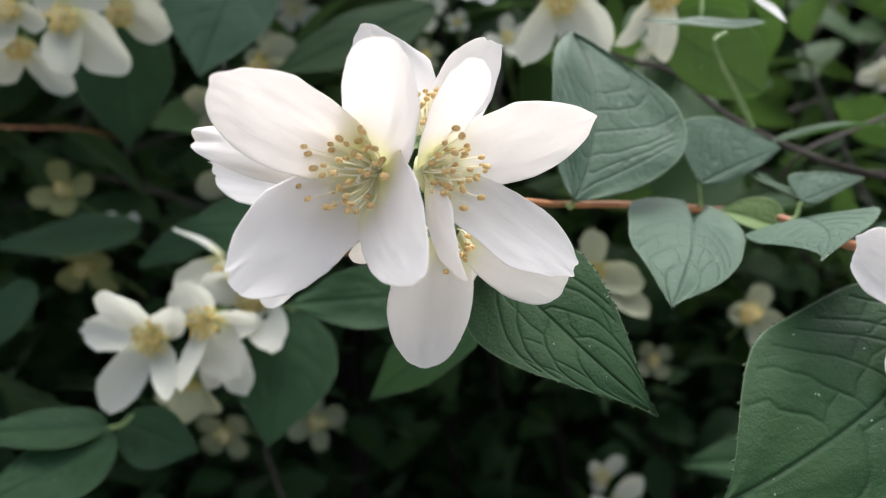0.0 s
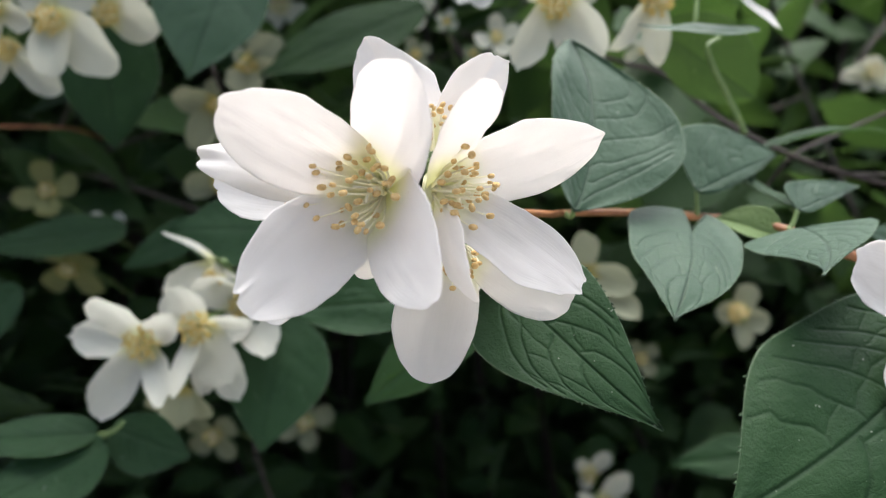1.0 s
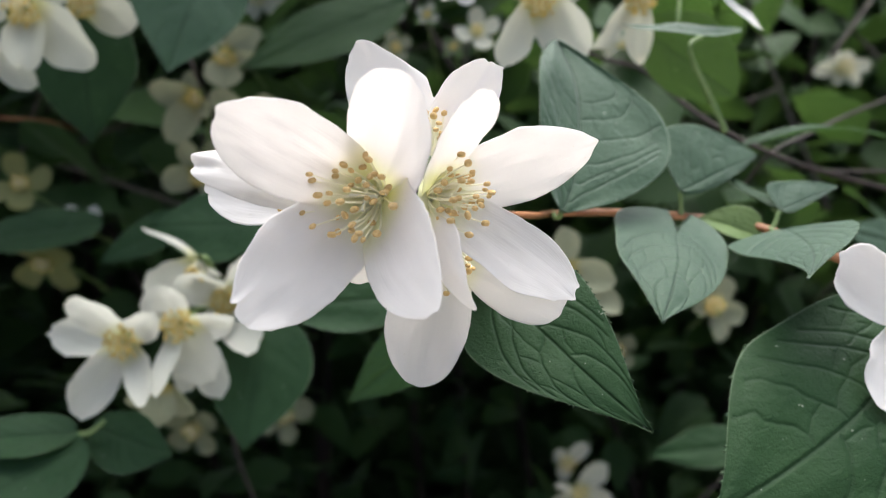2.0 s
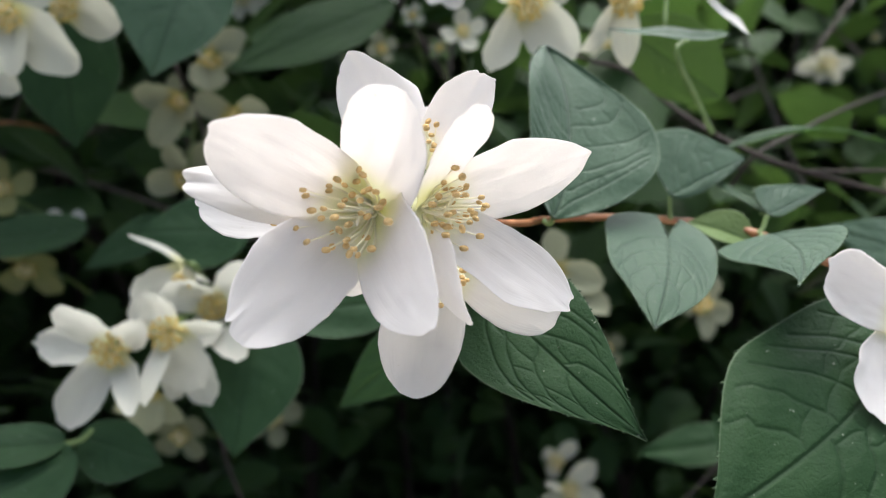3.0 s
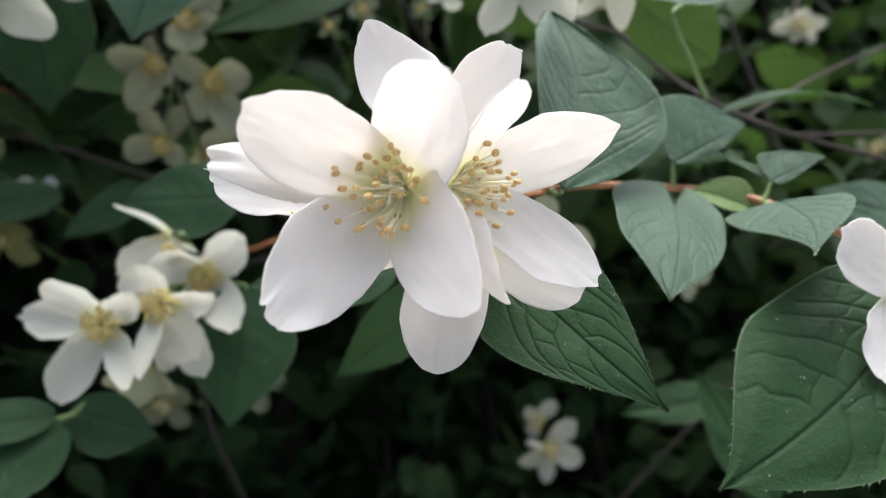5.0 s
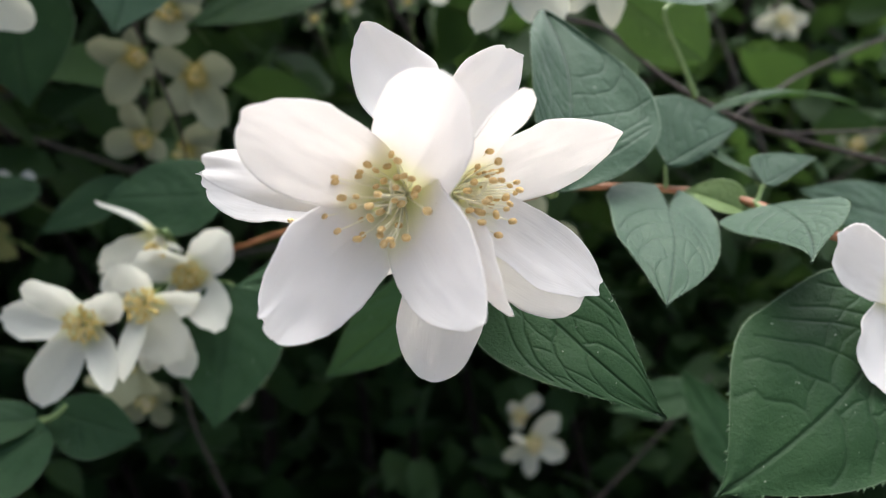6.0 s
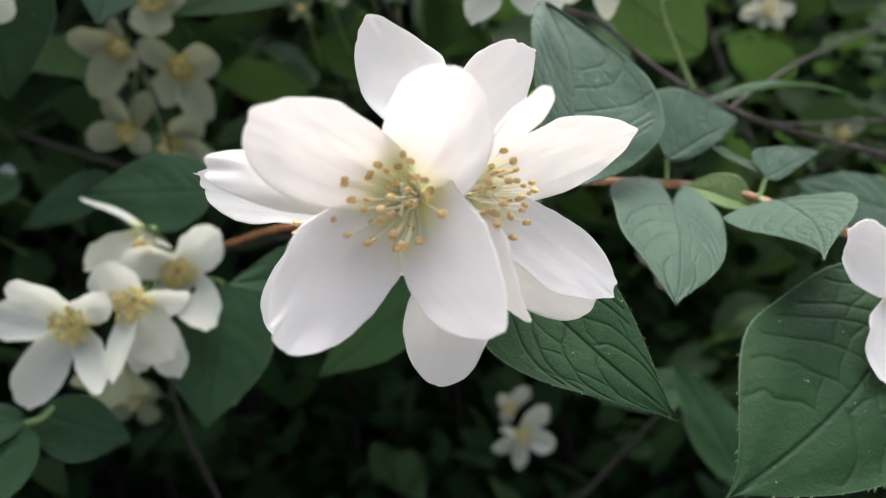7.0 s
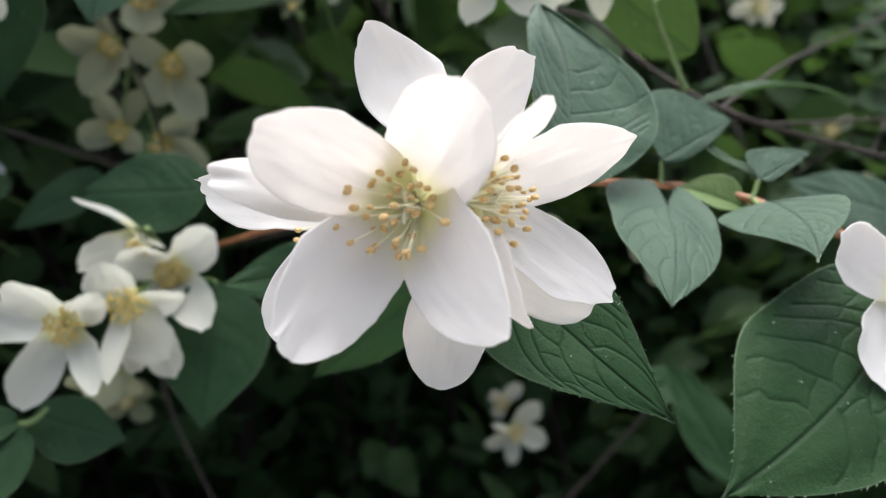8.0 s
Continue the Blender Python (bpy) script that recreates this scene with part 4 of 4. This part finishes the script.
# ---- pale flowers hanging one below another ----
GROUP = "flowers of the far spray"
SN = (-0.1191, 0.4480, 1.3474)
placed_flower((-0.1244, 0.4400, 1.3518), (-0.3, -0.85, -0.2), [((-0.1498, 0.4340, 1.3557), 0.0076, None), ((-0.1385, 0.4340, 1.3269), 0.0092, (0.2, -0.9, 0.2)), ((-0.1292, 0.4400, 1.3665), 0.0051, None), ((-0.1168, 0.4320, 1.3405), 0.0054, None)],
              "cream flower half turned away", 191, SN, GROUP, SHADED, tuft=(18, 0.0055, 1.15))
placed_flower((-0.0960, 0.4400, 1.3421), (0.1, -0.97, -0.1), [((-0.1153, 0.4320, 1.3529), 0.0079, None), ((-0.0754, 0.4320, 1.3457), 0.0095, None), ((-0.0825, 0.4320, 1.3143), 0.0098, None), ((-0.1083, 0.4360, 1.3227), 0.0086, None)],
              "cream four-petalled flower in shade", 201, SN, GROUP, SHADED, tuft=(18, 0.0055, 1.15))
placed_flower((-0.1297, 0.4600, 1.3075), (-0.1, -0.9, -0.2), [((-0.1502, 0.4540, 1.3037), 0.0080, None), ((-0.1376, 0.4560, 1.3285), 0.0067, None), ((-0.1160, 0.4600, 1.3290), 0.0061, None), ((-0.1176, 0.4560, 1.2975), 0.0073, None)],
              "cream flower in deep shade", 211, SN, GROUP, SHADED, tuft=(18, 0.0055, 1.15))
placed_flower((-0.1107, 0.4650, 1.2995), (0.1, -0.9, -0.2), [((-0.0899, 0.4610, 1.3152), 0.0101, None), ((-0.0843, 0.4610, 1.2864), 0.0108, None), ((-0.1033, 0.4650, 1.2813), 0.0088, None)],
              "cream flower in deep shade", 221, SN, GROUP, SHADED, tuft=(18, 0.0055, 1.15))
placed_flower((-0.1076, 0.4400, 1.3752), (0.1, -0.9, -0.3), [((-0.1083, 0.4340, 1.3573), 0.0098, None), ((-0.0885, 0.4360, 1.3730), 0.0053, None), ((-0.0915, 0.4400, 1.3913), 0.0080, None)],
              "cream flower half hidden by a leaf", 231, SN, GROUP, SHADED, tuft=(18, 0.0055, 1.15))
sp = thing("mock_orange_branch", SN, "thin dark twig carrying a spray of flowers", "branch")
add_stem(sp, [(-0.1052, 0.4550, 1.2879), (-0.1041, 0.4300, 1.3119), (-0.1085, 0.4280, 1.3292), SN, (-0.1253, 0.4360, 1.3692), (-0.1427, 0.4700, 1.3981)], [0.0005, 0.0008, 0.0009, 0.0011, 0.0012, 0.0015], BARK)

# ---- upper middle and right ----
GROUP = "flowers above"
HN = (0.0543, 0.2900, 1.3883)
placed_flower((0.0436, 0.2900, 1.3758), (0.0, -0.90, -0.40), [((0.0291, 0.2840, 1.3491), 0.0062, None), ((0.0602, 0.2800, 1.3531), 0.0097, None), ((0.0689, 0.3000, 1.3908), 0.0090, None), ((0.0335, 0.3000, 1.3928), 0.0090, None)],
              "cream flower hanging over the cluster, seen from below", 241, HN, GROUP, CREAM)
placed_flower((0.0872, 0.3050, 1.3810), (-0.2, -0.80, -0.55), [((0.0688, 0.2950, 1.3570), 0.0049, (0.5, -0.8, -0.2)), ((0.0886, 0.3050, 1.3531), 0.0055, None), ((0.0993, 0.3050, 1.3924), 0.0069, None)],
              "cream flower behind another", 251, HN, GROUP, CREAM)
placed_flower((0.0988, 0.2620, 1.3763), (0.2, -0.5, 0.7), [((0.1147, 0.2540, 1.3591), 0.0038, None), ((0.0889, 0.2620, 1.3837), 0.0059, None), ((0.1228, 0.2820, 1.3899), 0.0064, None)],
              "white flower at the top", 261, HN, GROUP, None)
placed_flower((0.0149, 0.3000, 1.3841), (0, -0.8, 0.5), [((0.0081, 0.2950, 1.3751), 0.0049, None), ((0.0183, 0.2950, 1.3735), 0.0053, None), ((0.0137, 0.3000, 1.3991), 0.0068, None)],
              "white flower at the top", 271, HN, GROUP, None)
ub = thing("mock_orange_branch", HN, "grey-brown mock orange branch with thin-stalked leaves", "branch")
add_stem(ub, [(0.0691, 0.4000, 1.3809), (0.0912, 0.3800, 1.3671), (0.1109, 0.3700, 1.3591), (0.1296, 0.3450, 1.3356), (0.1518, 0.3200, 1.3177), (0.1847, 0.3100, 1.3060), (0.3017, 0.3300, 1.2809)], [0.0010, 0.0011, 0.0012, 0.0012, 0.0012, 0.0012, 0.0013], BARK, "twig", "grey-brown woody twig")
add_stem(ub, [(0.1447, 0.3300, 1.3034), (0.1542, 0.3250, 1.3179), (0.1917, 0.3600, 1.3291), (0.2664, 0.4200, 1.3507), (0.4649, 0.5200, 1.4078)], [0.0008, 0.0009, 0.0010, 0.0011, 0.0014], BARK)
add_stem(ub, [(0.1503, 0.3220, 1.3182), (0.1818, 0.3400, 1.3111), (0.2302, 0.3600, 1.3103), (0.3629, 0.4000, 1.3127)], [0.0006, 0.0007, 0.0008, 0.0009], BARK)
add_stem(ub, [(0.1208, 0.2960, 1.3257), (0.1123, 0.2920, 1.3389), (0.1033, 0.2860, 1.3507), (0.1007, 0.2840, 1.3572), (0.1065, 0.2880, 1.3609)], [0.0013, 0.0010, 0.0009, 0.0008, 0.0007], STALK, "leaf_stalk")
add_stem(ub, [(0.0925, 0.2750, 1.3629), (0.0950, 0.2800, 1.3792)], [0.0008, 0.0008], STALK, "leaf_stalk")
add_leaf(ub, (0.1055, 0.2500, 1.3559), (0.0689, 0.2640, 1.3606), (0.0, -0.34, 0.94), 0.0110, 0.0110, "leaf seen edge-on, pale rim", PALE, fold=0.1, arch=-0.03, seed=30, wave=0.03, teeth=10)
add_leaf(ub, (0.0918, 0.3150, 1.3696), (0.1265, 0.3000, 1.3399), (0.0, -0.85, -0.5), 0.0182, 0.0144, "round yellow-green leaf lit from behind", GREEN, fold=0.05, wide=0.5, tail=0.7, seed=31)
add_leaf(ub, (0.1266, 0.2980, 1.3194), (0.2070, 0.3150, 1.3222), (0.0, -0.22, 0.97), 0.0058, 0.0050, "leaf seen edge-on, arched and dull green", MID, fold=0.15, arch=0.085, seed=32, tail=0.8)
add_leaf(ub, (0.2429, 0.3100, 1.2680), (0.1671, 0.2950, 1.2882), (0.1, -0.90, 0.4), 0.0153, 0.0144, "dull blue-green leaf in shade", PALE, fold=0.0, seed=33)

lw = thing("bare_stem", (0.0382, 0.6000, 1.3847), "thin dark twig behind the cluster", "stem")
add_stem(lw, [(-0.0057, 0.6000, 1.4563), (0.0099, 0.6000, 1.4272), (0.0259, 0.6000, 1.3997), (0.0491, 0.6200, 1.3691)], [0.0032, 0.0030, 0.0026, 0.0022], BARK)

# ---- far single flowers ----
GROUP = "far single flowers"
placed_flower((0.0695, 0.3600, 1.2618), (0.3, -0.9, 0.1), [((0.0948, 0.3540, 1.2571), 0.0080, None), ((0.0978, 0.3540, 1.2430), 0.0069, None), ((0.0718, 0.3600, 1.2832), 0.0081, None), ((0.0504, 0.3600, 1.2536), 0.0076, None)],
              "dull white flower in shade behind the leaves", 311, None, GROUP, SHADED, tuft=None)
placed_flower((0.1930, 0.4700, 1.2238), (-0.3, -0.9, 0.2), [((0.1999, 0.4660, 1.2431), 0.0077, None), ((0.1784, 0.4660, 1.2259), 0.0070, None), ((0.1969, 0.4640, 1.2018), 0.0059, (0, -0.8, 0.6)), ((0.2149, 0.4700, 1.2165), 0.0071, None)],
              "cream flower with a yellow centre in shade", 321, None, GROUP, SHADED)
open_flower((0.1572, 0.5600, 1.1738), (0.0, -0.9, 0.2), 30, 0.016, 20, "dim cream flower deep in the shrub", 331, group=GROUP, mat=DEEP_SHADED)
placed_flower((0.1380, 0.6000, 1.0436), (0.1, -0.95, 0.1), [((0.1600, 0.5940, 1.0690), 0.0095, None), ((0.1657, 0.5940, 1.0315), 0.0095, None), ((0.1347, 0.5940, 1.0145), 0.0071, (0, -0.8, 0.6)), ((0.1160, 0.5800, 1.0584), 0.0057, (-0.3, -0.6, 0.75)), ((0.1155, 0.6100, 1.0253), 0.0072, None)],
              "cream star-shaped flower low in the shrub", 341, None, GROUP, CREAM, tuft=(40, 0.01, 0.8))
placed_flower((0.1326, 0.6200, 1.0606), (-0.2, -0.9, 0.3), [((0.1487, 0.6140, 1.0796), 0.0065, None), ((0.1228, 0.6160, 1.0745), 0.0056, None), ((0.1270, 0.6160, 1.0490), 0.0065, None)],
              "half-open cream flower with a yellow centre", 351, None, GROUP, CREAM, tuft=(30, 0.01, 0.8))
open_flower((-0.0983, 0.5600, 1.1261), (0.1, -0.9, 0.2), 10, 0.022, 10, "dim cream flower deep in the shrub", 361, group=GROUP, mat=DEEP_SHADED)
open_flower((-0.1436, 0.4800, 1.1446), (-0.1, -0.8, -0.3), 40, 0.020, 15, "dim cream flower deep in the shrub", 371, group=GROUP, mat=DEEP_SHADED)
placed_flower((0.4174, 0.7200, 1.4109), (0, -0.9, 0.1), [((0.3894, 0.7200, 1.4074), 0.0074, None), ((0.4020, 0.7160, 1.4246), 0.0074, None), ((0.4266, 0.7200, 1.4270), 0.0081, None), ((0.4456, 0.7160, 1.4159), 0.0067, None), ((0.4352, 0.7200, 1.3959), 0.0067, None), ((0.4091, 0.7160, 1.3953), 0.0060, None)],
              "ragged white flower far back in the shrub", 381, None, GROUP, CREAM, tuft=(30, 0.012, 0.8))
placed_flower((0.4318, 0.6200, 1.2939), (0, -0.9, 0.1), [((0.4588, 0.6200, 1.3056), 0.0064, None), ((0.4285, 0.6200, 1.2820), 0.0064, None), ((0.4157, 0.6200, 1.3001), 0.0055, None)],
              "dim cream flower far back in the shrub", 385, None, GROUP, SHADED)
placed_flower((0.3642, 0.5000, 1.2600), (0, -0.9, 0.1), [((0.3505, 0.5000, 1.2583), 0.0044, None), ((0.3749, 0.5000, 1.2460), 0.0059, None), ((0.3829, 0.5000, 1.2666), 0.0059, None)],
              "dim cream flower behind the leaves", 387, None, GROUP, SHADED)
placed_flower((0.6601, 0.9000, 1.3924), (0, -0.9, 0.1), [((0.6410, 0.9000, 1.3902), 0.0080, None), ((0.6751, 0.9000, 1.3890), 0.0080, None), ((0.6574, 0.9000, 1.4029), 0.0067, None)],
              "pale flower far back in the shrub", 389, None, GROUP, SHADED)
open_flower((-0.2323, 0.4800, 1.2543), (0.0, -0.8, -0.5), 35, 0.024, 10, "dull yellowish flower, deep shade put into its colour", 391, group=GROUP, mat=SHADE_YELLOW)
open_flower((-0.2443, 0.4800, 1.3016), (0.2, -0.9, 0.3), 15, 0.020, 20, "greenish flower, deep shade put into its colour", 401, group=GROUP, mat=SHADE_YELLOW)
open_flower((-0.2207, 0.5100, 1.2766), (0.1, -0.7, 0.6), 45, 0.014, 20, "small white flower far back", 411, group=GROUP)
open_flower((-0.0155, 0.5600, 1.4313), (0.0, -0.9, 0.3), 20, 0.018, 20, "white flower far back", 421, group=GROUP, mat=CREAM)
open_flower((-0.1186, 0.6000, 1.4438), (0.0, -0.9, 0.1), 60, 0.024, 20, "white flower far back", 431, group=GROUP, mat=CREAM)
open_flower((0.1454, 0.5200, 1.3952), (-0.1, -0.9, 0.2), 30, 0.018, 20, "white flower far back", 441, group=GROUP, mat=CREAM)
open_flower((-0.1186, 0.5200, 1.3957), (0.1, -0.9, 0.2), 30, 0.018, 20, "cream flower far back", 451, group=GROUP, mat=SHADED)

# Tiny flowers added for bright flecks of sky between the leaves.
open_flower((0.4353, 0.9000, 1.4433), (-0.3, -0.9, 0.3), 0, 0.0068, 30, "small pale flower added for a bright fleck in the shrub", 600, group=GROUP, mat=CREAM)
open_flower((0.4907, 0.9500, 1.4479), (0.2, -0.9, 0.3), 23, 0.0064, 30, "small pale flower added for a bright fleck in the shrub", 610, group=GROUP, mat=SHADED)
open_flower((0.5547, 0.9000, 1.3607), (0.4, -0.9, 0.3), 46, 0.0068, 30, "small pale flower added for a bright fleck in the shrub", 620, group=GROUP, mat=SHADED)
open_flower((0.3106, 0.8000, 1.4379), (0.0, -0.9, 0.3), 69, 0.0084, 30, "small pale flower added for a bright fleck in the shrub", 630, group=GROUP, mat=CREAM)
open_flower((0.1720, 0.9000, 1.3837), (0.3, -0.9, 0.3), 92, 0.0068, 30, "small pale flower added for a bright fleck in the shrub", 640, group=GROUP, mat=DEEP_SHADED)
open_flower((0.6545, 1.0000, 1.4877), (-0.2, -0.9, 0.3), 115, 0.0090, 30, "small pale flower added for a bright fleck in the shrub", 650, group=GROUP, mat=SHADED)

open_flower((0.0398, 0.4900, 1.3995), (0.1, -0.9, 0.2), 10, 0.0155, 20, "blurred pale flower behind the cluster", 500, group=GROUP, mat=CREAM)
open_flower((-0.0124, 0.4900, 1.3885), (0.3, -0.9, 0.2), 27, 0.0110, 20, "blurred pale flower behind the cluster", 510, group=GROUP, mat=SHADED)
open_flower((-0.0321, 0.4900, 1.3786), (-0.3, -0.9, 0.2), 44, 0.0066, 20, "blurred pale flower behind the cluster", 520, group=GROUP, mat=DEEP_SHADED)
open_flower((0.0082, 0.4900, 1.4095), (0.0, -0.9, 0.2), 61, 0.0081, 20, "blurred pale flower behind the cluster", 530, group=GROUP, mat=CREAM)
open_flower((0.0253, 0.4900, 1.3896), (-0.2, -0.9, 0.2), 78, 0.0066, 20, "blurred pale flower behind the cluster", 540, group=GROUP, mat=SHADED)

# ---- the body of the shrub ----
shrub = thing("mock_orange_shrub", (0.1, 0.9, 0.0), "dense green mock orange shrub with woody stems", "shrub")
rs = random.Random(5)
for k in range(26):
    x0, y0 = rs.uniform(-1.1, 1.3), rs.uniform(1.15, 1.5)
    x1, y1, z1 = x0 * 1.5 + rs.uniform(-0.3, 0.3), rs.uniform(0.9, 1.6), rs.uniform(1.4, 2.2)
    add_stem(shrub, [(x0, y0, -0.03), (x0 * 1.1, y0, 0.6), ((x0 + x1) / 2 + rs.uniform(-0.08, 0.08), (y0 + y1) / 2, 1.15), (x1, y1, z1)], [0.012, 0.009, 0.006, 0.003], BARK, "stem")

for k in range(44):
    p0 = np.array((rs.uniform(-0.35, 0.75), rs.uniform(0.62, 1.15), rs.uniform(1.22, 1.58)))
    way = np.array((rs.uniform(-1, 1), rs.uniform(-0.3, 0.3), rs.uniform(-0.35, 0.9)))
    way *= rs.uniform(0.12, 0.34) / np.linalg.norm(way)
    bend = np.array([rs.uniform(-0.02, 0.02) for _ in range(3)])
    add_stem(shrub, [p0 - way * 0.5, p0 + bend, p0 + way * 0.5], [0.0024, 0.0018, 0.0009], WOOD, "twig")


def foliage(name, count, seed, spot, size, label):
    """Many small folded leaves in one mesh. spot(rnd) gives a place, or None."""
    rnd = np.random.RandomState(seed)
    nu, nv = 5, 4
    s = np.linspace(0, 1, nu + 1)
    prof = np.where(s < 0.38, np.sqrt(np.clip(1 - (1 - s / 0.38) ** 2, 0, 1)), np.clip(np.cos((s - 0.38) / 0.62 * np.pi / 2), 0, 1))
    v = np.linspace(-1, 1, nv + 1)
    S, V = np.meshgrid(s, v, indexing="ij")
    flat = np.stack([prof[:, None] * V * 0.31, S, 0.06 * np.abs(prof[:, None] * V) + 0.22 * S * (1 - S)], -1).reshape(-1, 3)
    uv1 = np.stack([S, V * 0.5 + 0.5], -1).reshape(-1, 2)
    f1 = np.array(grid_faces(nu, nv))
    verts, faces, uvs = [], [], []
    made = 0
    while made < count:
        place = spot(rnd)
        if place is None:
            continue
        yaw, pitch, roll = rnd.uniform(0, 2 * np.pi), rnd.normal(-0.45, 0.45), rnd.normal(0, 0.5)
        m = np.array(Euler((pitch, roll, yaw)).to_matrix())
        long = size * rnd.uniform(0.6, 1.35)
        verts.append(flat @ m.T * long + place)
        faces.append(f1 + made * len(flat))
        uvs.append(uv1)
        made += 1
    ob = link_mesh(name, np.concatenate(verts).tolist(), np.concatenate(faces).tolist(), FOLIAGE, np.concatenate(uvs))
    return tagged(ob, label, "foliage", kind="stuff")


def mound(x, y, z):
    """Whether a place lies within the shrub's rounded outline."""
    uneven = 0.16 * math.sin(3.1 * x + 1.7 * y) + 0.10 * math.sin(7.3 * x - 4.0 * z)
    return ((x - 0.1) / 2.7) ** 2 + ((y - 1.25) / 1.35) ** 2 + (max(z - 0.8, 0.0) / 1.65) ** 2 < 1.0 + uneven


def deep(rnd):
    """Anywhere in the shrub's body behind the flowers; thinner towards the top."""
    x, y, z = rnd.uniform(-1.6, 1.8), 0.50 + rnd.uniform(0, 1) ** 1.2 * 1.2, rnd.uniform(0.25, 2.2)
    if x > 0.08 and y < 1.0 and z > 1.36 + 0.30 * y:
        return None
    if y < 0.74 and abs(x - 0.60 * y + 0.02) < 0.07 and abs(z - 1.31 - 0.14 * y) < 0.045:
        return None
    if (-0.28 < x < 0.40 and y < 0.85 and z < 1.28) or not mound(x, y, z):
        return None
    return np.array((x, y, z))


def low_shade(rnd):
    """The shrub's face below and beside the view, added unseen to keep light from its inside."""
    x, y, z = rnd.uniform(-1.2, 1.3), rnd.uniform(0.15, 0.60), rnd.uniform(0.25, 1.25)
    if z > 1.18 - 0.62 * y:
        return None
    return np.array((x, y, z))


def far_side(rnd):
    """The back of the shrub, which closes it against the ground and the sky behind."""
    x = rnd.uniform(-2.6, 2.8)
    y, z = rnd.uniform(1.5, 2.4), rnd.uniform(0.0, 2.9 if x < 0.1 else 2.3)
    return np.array((x, y, z)) if mound(x, y, z) else None


def overhead_shade(rnd):
    """The shrub's top, over and behind the view, added unseen to shade the inside."""
    x, y = rnd.uniform(-1.4, 1.5), rnd.uniform(0.20, 1.4)
    if y < 0.48 or x > 0.06:
        return None
    return np.array((x, y, rnd.uniform(1.42 + 0.30 * y, 2.2)))


def upper_shade(rnd):
    """Thick outer leaves over the smaller cluster, unseen and added to shade it."""
    x, y = rnd.uniform(-0.8, -0.10), rnd.uniform(0.22, 0.65)
    return np.array((x, y, rnd.uniform(1.44 + 0.30 * y, 1.95)))


def across(rnd):
    """A long leafy screen across the path, unseen and added to block low sky; uneven along its top."""
    x = rnd.uniform(-4.5, 4.5)
    y, z = rnd.uniform(-2.75, -2.05), rnd.uniform(0.0, 1.55 + 0.12 * math.sin(x * 2.1) + 0.08 * math.sin(x * 5.3))
    if z > 1.2 and abs(y + 2.4) > 0.34 - 0.5 * (z - 1.2):
        return None
    return np.array((x, y, z))


foliage("foliage", 350, 9, upper_shade, 0.060, "unseen outer leaves, added to shade the smaller cluster")
foliage("hedge", 7000, 8, across, 0.16, "unseen tall leafy screen across the path, added to block low sky")
foliage("foliage", 3000, 4, low_shade, 0.060, "unseen dense leaves of the shrub's lower face, added to darken its inside")
foliage("foliage", 16000, 3, deep, 0.066, "dense dark green leaves of the shrub's inside")
foliage("foliage", 16000, 6, far_side, 0.18, "dense dark leaves at the shrub's far side")
foliage("foliage", 3200, 7, overhead_shade, 0.060, "unseen leaves of the shrub's top, added to shade its inside")
